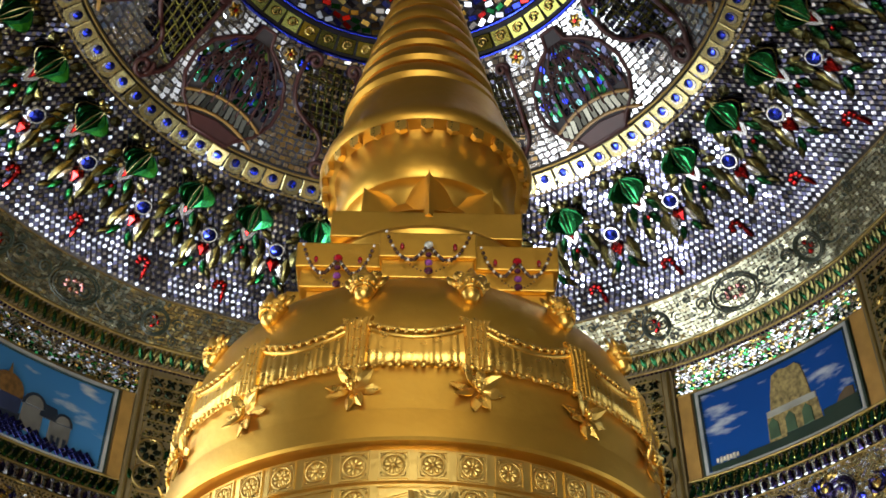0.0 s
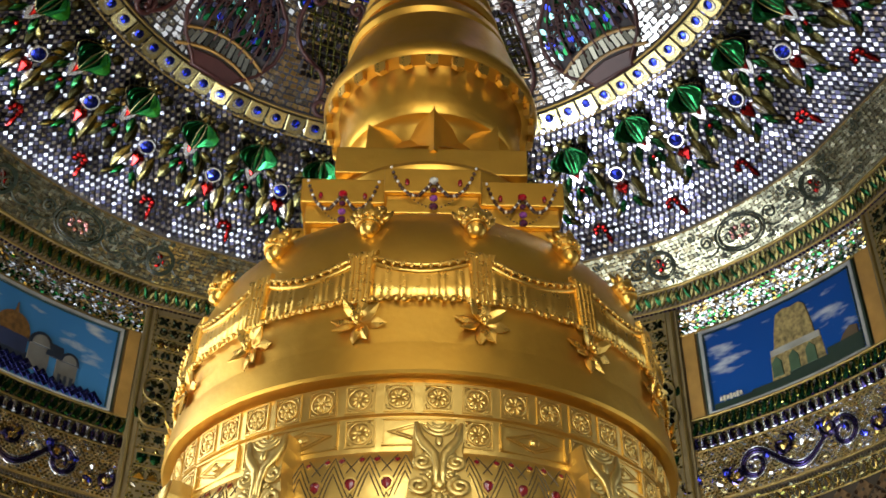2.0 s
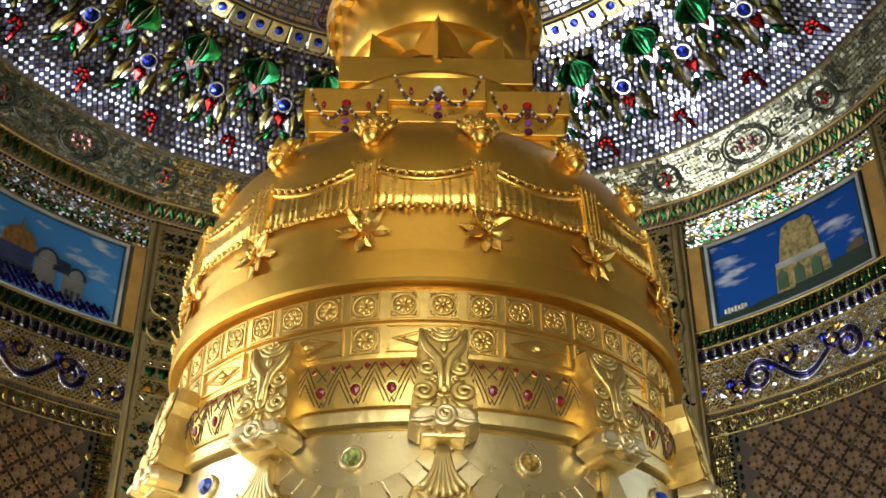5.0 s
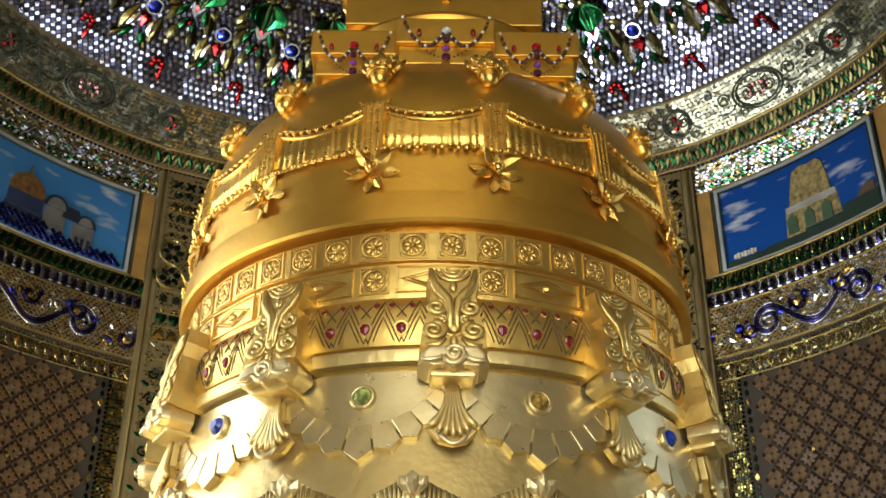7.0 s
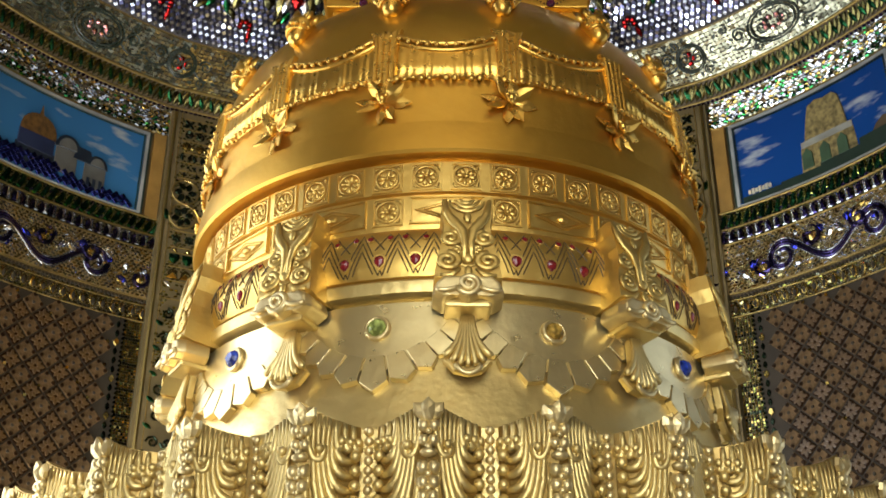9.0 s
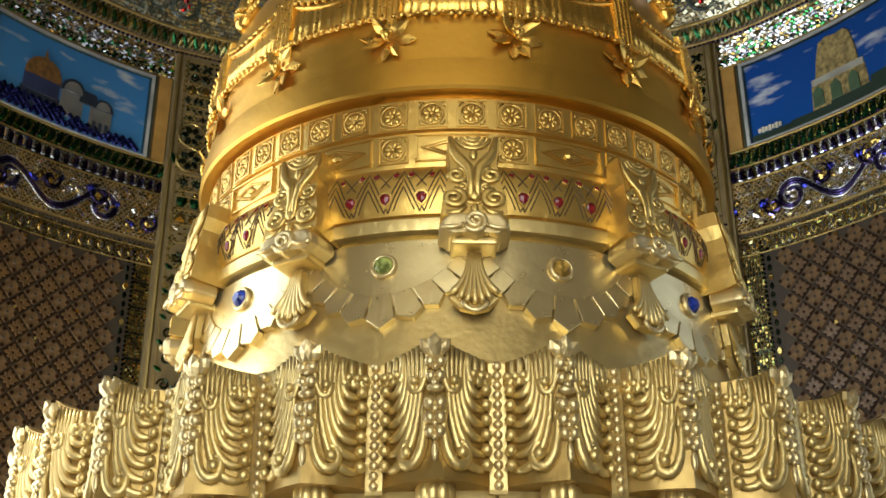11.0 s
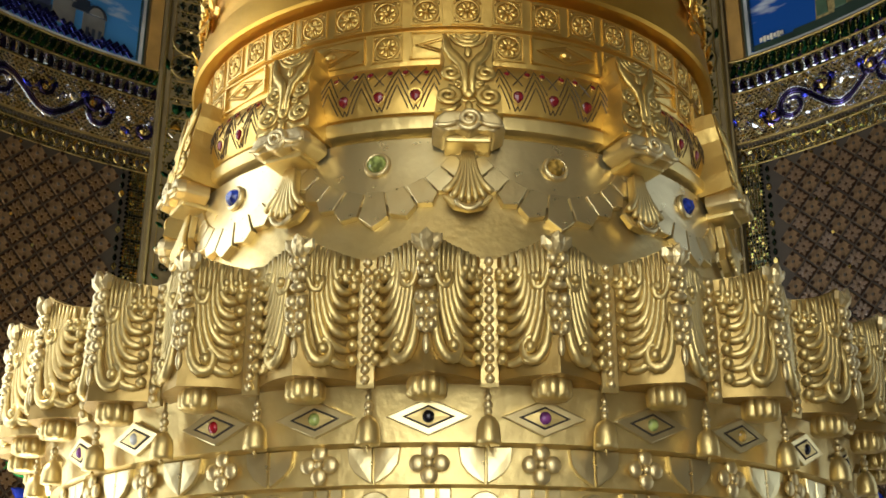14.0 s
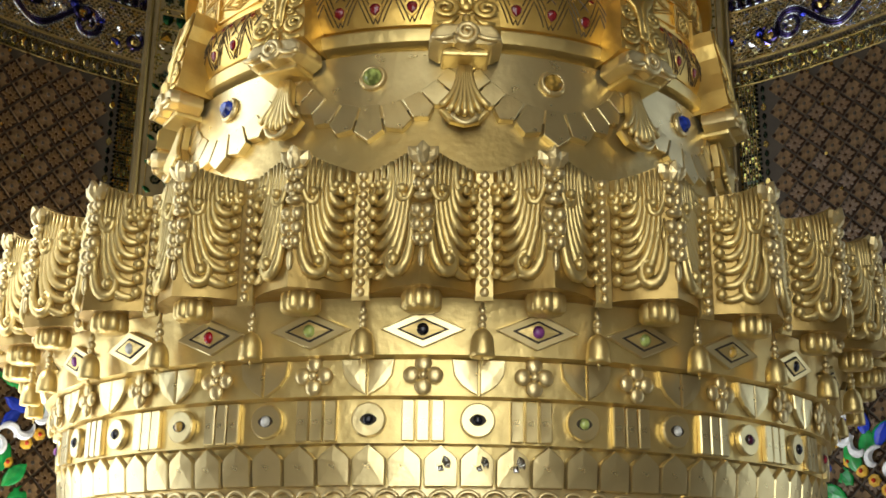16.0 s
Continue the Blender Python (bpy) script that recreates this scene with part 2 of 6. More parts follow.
def wall_strip(r0, r1, z0, z1, a0, a1, step=3.0):
    """A curved piece of wall from angle a0 to a1 (degrees from the far side), inner radius r0, outer r1."""
    n = max(1, round((a1 - a0) / step))
    v, f = [], []
    for i in range(n + 1):
        a = radians(a0 + (a1 - a0) * i / n)
        for r, z in ((r0, z0), (r0, z1), (r1, z1), (r1, z0)):
            r = flat(a0 + (a1 - a0) * i / n, r)[0]
            v.append((RX + r * math.sin(a), r * math.cos(a), z))
    for i in range(n):
        for k in range(4):
            f.append((4 * i + k, 4 * i + 4 + k, 4 * i + 4 + (k + 1) % 4, 4 * i + (k + 1) % 4))
    f += [(3, 2, 1, 0), (4 * n, 4 * n + 1, 4 * n + 2, 4 * n + 3)]
    return v, f


shell = Bits()
for a0, a1 in ((-61, -15.9), (9.5, 80), (110, 158), (-158, -123)):
    shell.add(*wall_strip(R_WALL, R_WALL + 0.3, 0.0, 5.0, a0, a1))
for c, half, head in DOORS:
    shell.add(*wall_strip(R_WALL, R_WALL + 0.3, head, 5.0, c - half, c + half))
wall_round = tagged(put("wall_round", shell.mesh("wall_round", STUCCO)), "round mosaic-covered hall wall of gilt stucco", "wall", kind="structure")

floor_me = Bits().box(-12, 12, -14, 10, -0.2, 0.0).mesh("floor", STONE)
tagged(put("floor", floor_me), "polished pale stone floor of the hall", "floor", kind="structure")

# The porch behind the entrance, with a wide opening to the daylight.
porch = Bits()
porch.box(-2.6, -2.4, -6.0, -2.2, 0, 5.0).box(2.2, 2.4, -6.0, -2.2, 0, 5.0)
porch.box(-2.4, -1.5, -6.2, -6.0, 0, 5.0).box(1.3, 2.2, -6.2, -6.0, 0, 5.0).box(-1.5, 1.3, -6.2, -6.0, 4.7, 5.0)
tagged(put("wall_porch", porch.mesh("wall_porch", PLASTER)), "plain cream porch walls by the entrance", "wall", kind="structure")
tagged(put("ceiling_porch", Bits().box(-2.6, 2.4, -6.2, -2.2, 5.0, 5.2).mesh("ceiling_porch", paint("white_ceiling_paint", (0.80, 0.79, 0.74), 0.5))), "plain white porch ceiling", "ceiling", kind="structure")


def turned_in(profile, segs=180):
    v, f = lathe(profile, segs)
    out = []
    for x, y, z in v:
        r = math.hypot(x, y)
        g = flat(math.degrees(math.atan2(x, y)), r)[0] / r if r > 0 else 1.0
        out.append((x * g + RX, y * g, z))
    return out, [q[::-1] for q in f]


DOME = [(2.15, 5.31), (1.78, 5.54), (1.42, 5.72), (1.20, 5.93), (0.95, 6.20), (0.72, 6.42), (0.45, 6.60), (0.2, 6.68), (0.0, 6.70)]
tagged(put("ceiling", mesh_of("ceiling", *turned_in(DOME), BACKING, True)), "domed ceiling in dark mortar set with mirror glass", "ceiling", kind="structure")
tagged(put("roof_shell", mesh_of("roof_shell", *turned_in([(2.75, 4.9), (2.75, 5.4), (1.8, 6.4), (0.9, 7.0), (0, 7.1)]), PLASTER)), "plain outer shell of the dome", "roof", kind="structure")
COVE = [(2.40, 4.86), (2.395, 5.02), (2.37, 5.04), (2.33, 5.12), (2.15, 5.31)]
tagged(put("cove", mesh_of("cove", *turned_in(COVE), STUCCO)), "gilt stucco cove between wall and dome", "cove", kind="structure")

# ---- the stupa ----
stupa = tagged(new("stupa"), "tall gilded stupa with carved and jewelled tiers in a round hall", "stupa")


def turned_part(name, profile, material, label="", segs=144, bevel=0.0, smooth=True, x=0.0):
    v, f = lathe(profile, segs)
    me = mesh_of(name, [(a + x, b, c) for a, b, c in v], f, material)
    if smooth:
        me.polygons.foreach_set("use_smooth", [True] * len(me.polygons))
        me.set_sharp_from_angle(angle=radians(38))
    return put(name, me, stupa, None, label)


turned_part("plinth", [(1.25, 0.0), (1.25, 0.35), (1.18, 0.40), (1.18, 0.9), (1.08, 0.95), (1.08, 1.3), (1.0, 1.35), (0.93, 1.55), (0.91, 1.70), (0.9, 1.795)], GOLD_PALE)
turned_part("lower_drum", [(0.895, 1.78), (0.897, 1.865), (0.915, 1.868), (0.917, 1.945), (0.936, 1.949), (0.938, 2.013), (0.962, 2.018), (0.975, 2.10), (0.985, 2.115), (0.92, 2.15), (0.90, 2.30), (0.80, 2.335), (0.76, 2.36)], GOLD)
turned_part("upper_drum", [(0.775, 2.34), (0.772, 2.395), (0.762, 2.398), (0.761, 2.412), (0.752, 2.415), (0.751, 2.430), (0.745, 2.433), (0.722, 2.52), (0.700, 2.62), (0.689, 2.725), (0.680, 2.750)], GOLD)
turned_part("ledge", [(0.66, 2.738), (0.690, 2.743), (0.704, 2.748), (0.711, 2.751), (0.713, 2.757), (0.713, 2.778), (0.709, 2.783), (0.67, 2.787), (0.66, 2.80)], GOLD)
turned_part("cushion", [(0.66, 2.782), (0.695, 2.787), (0.7035, 2.793), (0.7095, 2.814), (0.7135, 2.846), (0.7092, 2.880), (0.6995, 2.908), (0.682, 2.924), (0.66, 2.93)], GOLD_MID)
turned_part("wheel_band", [(0.686, 2.915), (0.690, 2.928), (0.690, 3.003), (0.680, 3.006), (0.680, 3.012), (0.690, 3.015), (0.690, 3.094), (0.675, 3.098), (0.675, 3.12)], GOLD_MID)
turned_part("bell", [(0.66, 3.105), (0.718, 3.105), (0.724, 3.112), (0.722, 3.135), (0.718, 3.17), (0.715, 3.192), (0.707, 3.197), (0.704, 3.24), (0.702, 3.30), (0.698, 3.38), (0.688, 3.46), (0.668, 3.54), (0.635, 3.61), (0.585, 3.675), (0.52, 3.73), (0.43, 3.775), (0.30, 3.80), (0.1, 3.81)], GOLD_SATIN)
turned_part("umbrella_bowl", [(0.20, 4.15), (0.30, 4.17), (0.26, 4.21), (0.235, 4.26), (0.250, 4.305), (0.268, 4.318), (0.290, 4.322), (0.298, 4.332), (0.304, 4.365), (0.312, 4.41), (0.308, 4.465), (0.316, 4.485), (0.322, 4.505), (0.350, 4.507), (0.368, 4.512), (0.376, 4.525), (0.378, 4.545), (0.37, 4.575), (0.355, 4.60), (0.32, 4.70), (0.29, 4.80)], GOLD_SATIN, x=0.012)
SPIRE = []
for k in range(13):
    z = 4.80 + sum(0.118 * 0.955 ** i for i in range(k))
    h = 0.118 * 0.955 ** k
    r = 0.29 - (z - 4.80) * 0.225
    SPIRE += [(r * 0.86, z), (r * 0.98, z + 0.004), (r * 1.02, z + h * 0.2), (r * 1.0, z + h * 0.45), (r * 0.88, z + h * 0.92)]
SPIRE += [(0.05, 6.0), (0.02, 6.15), (0.0, 6.2)]
turned_part("spire", SPIRE, GOLD_SATIN, x=0.0)

for z0, z1, grow in ((3.72, 3.80, -0.02), (3.80, 3.865, 0.0), (3.865, 3.955, 0.015)):
    h, c, d = 0.375 + grow, 0.135 + grow * 0.5, 0.43 + grow
    plan = [(-c, -d), (c, -d), (c, -h), (h, -h), (h, -c), (d, -c), (d, c), (h, c), (h, h), (c, h), (c, d), (-c, d), (-c, h), (-h, h), (-h, c), (-d, c), (-d, -c), (-h, -c), (-h, -h), (-c, -h)]
    n = len(plan)
    tier = mesh_of("pedestal_tier", [(x, y, z) for z in (z0, z1) for x, y in plan],
                   [(i, (i + 1) % n, n + (i + 1) % n, n + i) for i in range(n)] + [tuple(range(n))[::-1], tuple(range(n, 2 * n))], GOLD_SATIN)
    put("pedestal_tier", bevelled(tier, 0.004), stupa, Matrix.Translation((0.02, 0, 0)))
slab = Bits().box(-0.30, 0.30, -0.30, 0.30, 4.055, 4.16)
turned_part("neck", [(0.33, 3.95), (0.35, 3.975), (0.372, 4.01), (0.378, 4.03), (0.370, 4.048), (0.34, 4.058), (0.27, 4.06)], GOLD_SATIN, x=0.016)
put("slab", bevelled(slab.mesh("slab", GOLD_SATIN), 0.004), stupa, Matrix.Translation((0.016, 0, 0)))

# ---- carved and jewelled ornament of the stupa ----
UNIT = 2 * math.pi / 30
T30 = [-0.0365 + UNIT * k for k in range(30)]                 # lobes, diamonds, small flowers
B30 = [t - UNIT / 2 for t in T30]                             # bells, shields, eyes
G11 = [-0.2233 + 0.5475 * k for k in range(-5, 6)]            # scalloped garlands with their gems
K11 = [t + 0.5475 / 2 for t in G11]                           # brackets
F14 = [-0.2267 + 0.428 * k for k in range(-6, 8)]             # posts on the bell
W47 = [0.0538 + 2 * math.pi / 47 * k for k in range(47)]      # wheel panels

GEMS = [jewel("pale_green_gem", (0.35, 0.42, 0.12)), jewel("garnet", (0.06, 0.01, 0.03)), jewel("ruby_gem", (0.30, 0.006, 0.015)),
        jewel("amethyst", (0.20, 0.05, 0.22)), jewel("citrine", (0.45, 0.28, 0.06)), jewel("sapphire", (0.02, 0.05, 0.38)), jewel("onyx", (0.01, 0.01, 0.015)), jewel("clear_crystal", (0.5, 0.5, 0.48))]
RUBY = GEMS[2]


def gem_mesh(name, r, material, depth=0.6):
    """A cut stone: table, crown and girdle."""
    n = 10
    v = [(r * math.cos(2 * math.pi * i / n), 0, r * math.sin(2 * math.pi * i / n)) for i in range(n)]
    v += [(r * 0.95 * math.cos(2 * math.pi * i / n), -r * depth * 0.45, r * 0.95 * math.sin(2 * math.pi * i / n)) for i in range(n)]
    v += [(r * 0.55 * math.cos(2 * math.pi * (i + 0.5) / n), -r * depth, r * 0.55 * math.sin(2 * math.pi * (i + 0.5) / n)) for i in range(n)]
    f = []
    for i in range(n):
        j = (i + 1) % n
        f += [(i, j, n + j, n + i), (n + i, n + j, 2 * n + i), (n + j, 2 * n + j, 2 * n + i)]
    f.append(tuple(2 * n + i for i in range(n)))
    return mesh_of(name, v, f, material)


def cyl(dt, r, z):
    return Vector((r * math.sin(dt), -r * math.cos(dt), z))


# Capital: folded acanthus lobes.
R_RIDGE, R_VALLEY, Z_LOW = 1.082, 1.006, 2.112


def lobe_point(side, u, v, out=0.0):
    """u: 0 in the fold, 1 on the ridge; v: 0 at the foot, 1 at the top edge."""
    top = 2.338 + 0.034 * u ** 2.8
    z = Z_LOW + (top - Z_LOW) * v
    flare = 0.012 * (1 - v)
    a = cyl(side * UNIT / 2, R_VALLEY, z)
    b = cyl(0, R_RIDGE + flare, z)
    n = (b - a).cross(Vector((0, 0, 1))).normalized() * side
    if n.y > 0:
        n = -n
    return a.lerp(b, u) + n * (0.012 * math.sin(math.pi * u) + out)


def bezier(p0, p1, p2, n):
    return [tuple((1 - t) ** 2 * a + 2 * t * (1 - t) * b + t * t * c for a, b, c in zip(p0, p1, p2)) for t in (i / n for i in range(n + 1))]


lobe = Bits()
cols, rows = 12, 5
grid = [(1 if i >= cols // 2 else -1, 1 - abs(2 * i / cols - 1), j / rows) for j in range(rows + 1) for i in range(cols + 1)]
gv = [lobe_point(s, u, v) for s, u, v in grid]
gf = [(j * (cols + 1) + i, j * (cols + 1) + i + 1, (j + 1) * (cols + 1) + i + 1, (j + 1) * (cols + 1) + i) for j in range(rows) for i in range(cols)]
o = len(gv)
gv += [cyl((2 * i / cols - 1) * UNIT / 2, 0.88, 2.325) for i in range(cols + 1)] + [cyl((2 * i / cols - 1) * UNIT / 2, 0.93, 2.118) for i in range(cols + 1)]
gf += [(rows * (cols + 1) + i, rows * (cols + 1) + i + 1, o + i + 1, o + i) for i in range(cols)]
gf += [(i + 1, i, o + cols + 1 + i, o + cols + 2 + i) for i in range(cols)]
lobe.add(gv, gf)
# Darker gold: the shade of the recesses behind the relief, put into the colour.
RECESS_GOLD = gilt("recess_shade_gold", (0.44, 0.30, 0.10), 0.40, 0.5, 0.12, 0.85)
lobe_me = lobe.mesh("lobe", RECESS_GOLD, True)
lobe_me.set_sharp_from_angle(angle=radians(30))


def rib_mesh(side):
    b = Bits()
    for k in range(6):                               # long ribs that sweep from the crest to knobs beside the bead strip
        ve = 0.70 - 0.118 * k
        path = bezier((0.50 + 0.070 * k, 0.985), (0.66 + 0.042 * k, ve - 0.08), (0.31, ve), 12)
        b.tube([lobe_point(side, u, v, 0.004) for u, v in path], [0.0034 + 0.0058 * math.sin(math.pi * min(1.0, i / 12) ** 1.5 * 0.86) for i in range(13)], 7)
        b.ball(lobe_point(side, 0.285, ve + 0.036, 0.011), 0.0108, seg=9, rings=6)
    for k in range(3):                               # hooks that hang from the top edge
        u0 = 0.22 + 0.125 * k
        low = 0.80 - 0.012 * k
        hook = bezier((u0 + 0.09, 0.985), (u0 + 0.10, low - 0.04), (u0 + 0.02, low), 7) + bezier((u0 + 0.02, low), (u0 - 0.04, low + 0.01), (u0 - 0.02, low + 0.06), 4)[1:]
        b.tube([lobe_point(side, u, v, 0.005) for u, v in hook], [0.0045 + 0.0045 * math.sin(math.pi * i / (len(hook) - 1)) for i in range(len(hook))], 6)
        b.ball(lobe_point(side, u0 + 0.015, low + 0.055, 0.009), 0.0088, seg=7, rings=5)
    hook = bezier((0.91, 0.50), (0.92, 0.16), (0.74, 0.11), 7) + bezier((0.74, 0.11), (0.56, 0.09), (0.58, 0.23), 5)[1:] + bezier((0.58, 0.23), (0.62, 0.32), (0.71, 0.26), 3)[1:]
    b.tube([lobe_point(side, u, v, 0.006) for u, v in hook], [0.005 + 0.006 * math.sin(math.pi * i / (len(hook) - 1)) for i in range(len(hook))], 6)
    b.ball(lobe_point(side, 0.675, 0.20, 0.010), 0.0115, seg=8, rings=5)
    curl_in = bezier((0.95, 0.95), (0.93, 0.66), (0.82, 0.63), 7) + bezier((0.82, 0.63), (0.69, 0.63), (0.72, 0.75), 5)[1:]
    b.tube([lobe_point(side, u, v, 0.006) for u, v in curl_in], [0.004 + 0.0045 * i / (len(curl_in) - 1) for i in range(len(curl_in))], 6)
    b.ball(lobe_point(side, 0.775, 0.715, 0.010), 0.0095, seg=7, rings=5)
    for k in range(5):                               # a fan of short blades under the curl
        b.tube([lobe_point(side, 0.90 - 0.060 * k, 0.58, 0.003), lobe_point(side, 0.885 - 0.075 * k, 0.46, 0.006), lobe_point(side, 0.875 - 0.085 * k, 0.36 + 0.01 * k, 0.003)], [0.003, 0.0055, 0.003], 5)
    return b.mesh("acanthus_relief", GOLD, True)


rib_l, rib_r = rib_mesh(-1), rib_mesh(1)
DROPS = []
for v, r in ((0.79, 0.0115), (0.69, 0.0105), (0.50, 0.0125), (0.40, 0.012), (0.305, 0.0110)):      # pairs of buds down the ridge
    p = lobe_point(1, 1.0, v, 0.003)
    d = Bits()
    for q in (-1, 1):
        d.ball(p + Vector((q * r * 0.75, 0.0, 0.0)), r, seg=9, rings=6, squash=(1, 1.1, 1.05))
    d.ball(p + Vector((0, -0.004, -r * 0.9)), r * 0.55, seg=7, rings=5)
    DROPS.append(d.mesh("drop", GOLD_PALE, True))
p = lobe_point(1, 1.0, 0.605, 0.003)
DROPS.append(Bits().ball(p, 0.011, seg=9, rings=6, squash=(1.5, 1, 0.8)).ball(p + Vector((0, -0.006, 0.008)), 0.007, seg=7, rings=5).mesh("drop", GOLD_PALE, True))
p = lobe_point(1, 1.0, 0.18, 0.003)
DROPS.append(Bits().ball(p, 0.0065, seg=8, rings=6, squash=(1, 1, 2.8)).mesh("drop", GOLD_PALE, True))
tip = Bits()                                         # a three-leaved crest on the top of the ridge
p = lobe_point(1, 1.0, 0.885, 0.002)
for q in (-1, 1, 0):
    m = Matrix.Translation(p + Vector((0.005 * q, -0.003 if q == 0 else 0.004, -0.004))) @ Matrix.Rotation(radians(48 * q), 4, "Y") @ Matrix.Rotation(radians(14), 4, "X")
    tip.plate([(-0.006, -0.012), (0.006, -0.012), (0.013, 0.006), (0.011, 0.020), (0.0, 0.031), (-0.011, 0.020), (-0.013, 0.006)], 0.012, 0.3, m, 0.005)
DROPS.append(tip.mesh("crest_leaf", GOLD_PALE))

strip = Bits().plate([(-0.016, Z_LOW - 0.012), (0.016, Z_LOW - 0.012), (0.016, 2.34), (-0.016, 2.34)], 0.010, 0.06)
strip_me = strip.mesh("bead_strip", GOLD)
bead_me = Bits().ball((0, -0.012, 0), 0.0088, seg=8, rings=5).mesh("bead", GOLD_PALE, True)
rv, rf = [], []
for z, g in ((0.0, 0.25), (0.002, 0.86), (0.008, 1.0), (0.030, 1.0), (0.036, 0.9), (0.040, 0.9)):
    for i in range(54):
        a = 2 * math.pi * i / 54
        r = 0.036 * g * (0.86 + 0.14 * abs(math.sin(4.5 * a)))
        rv.append((r * math.cos(a), r * math.sin(a), z))
for j in range(5):
    rf += [(j * 54 + i, j * 54 + (i + 1) % 54, (j + 1) * 54 + (i + 1) % 54, (j + 1) * 54 + i) for i in range(54)]
rf.append(tuple(range(54))[::-1])
rosette_me = mesh_of("rosette_knob", rv, rf, GOLD, True)
rosette_me.set_sharp_from_angle(angle=radians(50))

# Diamonds with stones.
dia_me = bevelled(Bits().plate([(-0.076, 0), (0, -0.033), (0.076, 0), (0, 0.033)], 0.010, 0.03).mesh("diamond", SHEET), 0.0012, 1)
groove_me = Bits().plate([(-0.047, 0), (0, -0.0205), (0.047, 0), (0, 0.0205)], 0.0115, 0.01).mesh("groove", DARK_LINE)
lens_me = Bits().plate([(-0.040, 0), (0, -0.0170), (0.040, 0), (0, 0.0170)], 0.0125, 0.05, rise=0.002).mesh("inlay", GOLD)
gem_small = [Bits().ball((0, 0.001, 0), 0.0118, None, 12, 8, (1, 0.7, 1)).mesh("gem", g, True) for g in GEMS]
bell_body = Bits()
bell_body.turned([(0.0, 0.0), (0.018, 0.0), (0.0215, 0.001), (0.0218, 0.008), (0.0205, 0.026), (0.018, 0.038), (0.012, 0.047), (0.005, 0.051), (0.004, 0.053)], 18)
bell_me = bell_body.mesh("bell_body", GOLD, True)
stem = Bits().ball((0, 0, 0.058), 0.0075).ball((0, 0, 0.070), 0.0085).ball((0, 0, 0.084), 0.006, squash=(1, 1, 1.4)).tube([(0, 0, 0.05), (0, 0, 0.108)], 0.0028)
stem_me = stem.mesh("hanger", GOLD_PALE, True)
clap_me = Bits().ball((0, 0, -0.003), 0.0035).tube([(0, 0, -0.012), (0, 0, 0.0)], 0.0015).mesh("clapper", GOLD)

half_shield = [(0.002, 0.064), (0.002, 0.0), (0.014, 0.006), (0.032, 0.019), (0.044, 0.036), (0.048, 0.064)]
shield_r = Bits().plate(half_shield, 0.009, 0.06, rise=0.001).mesh("half_shield", SHEET)
shield_l = Bits().plate([(-x, z) for x, z in half_shield][::-1], 0.009, 0.06, rise=0.001).mesh("half_shield", SHEET)
petal4 = Bits()
for k in range(4):
    a = math.pi / 2 * k
    petal4.ball((0.0205 * math.cos(a), -0.006, 0.0205 * math.sin(a)), 0.0155, seg=10, rings=6, squash=(1, 0.5, 1))
petal4_me = petal4.mesh("petals", GOLD_PALE, True)
boss_me = Bits().ball((0, -0.010, 0), 0.0085, squash=(1, 0.8, 1)).mesh("boss", GOLD_PALE, True)

disc = Bits()
disc.turned([(0.031, 0), (0.031, 0.009), (0.0285, 0.012), (0.0, 0.012)], 28, Matrix.Rotation(radians(90), 4, "X"))
disc_me = disc.mesh("eye_disc", SHEET, True)
disc_me.set_sharp_from_angle(angle=radians(30))
almond = [(0.019 * math.cos(a), 0.0125 * math.sin(a) * abs(math.sin(a)) ** 0.3) for a in (2 * math.pi * i / 16 for i in range(16))]
almond_me = Bits().plate([(x * 0.86, z * 0.92) for x, z in almond], 0.0135, 0.1).mesh("almond_rim", DARK_LINE)
eye_gem = [Bits().ball((0, 0.001, 0), 0.0105, None, 12, 8, (1, 0.8, 1)).mesh("gem", g, True) for g in GEMS]
slat_me = bevelled(Bits().box(-0.0115, 0.0115, -0.010, 0.002, 0, 0.0735).mesh("slat", SHEET), 0.002, 1)
tongue_me = Bits().plate([(-0.0288, 0.0), (0.0288, 0.0), (0.0298, 0.030), (0.0292, 0.048), (0.0225, 0.056), (0.009, 0.066), (0.0, 0.0735), (-0.009, 0.066), (-0.0225, 0.056), (-0.0292, 0.048), (-0.0298, 0.030)], 0.012, 0.05, rise=0.0018).mesh("tongue_petal", SHEET)

random.seed(5)
eye_order = {0: 6, 1: 6, 2: 0, 3: 7, 4: 1, 5: 6, -1: 7, -2: 4, -3: 6, -4: 6}
dia_order = {0: 6, 1: 3, 2: 0, 3: 4, 4: 6, 5: 6, -1: 0, -2: 2, -3: 7, -4: 3}
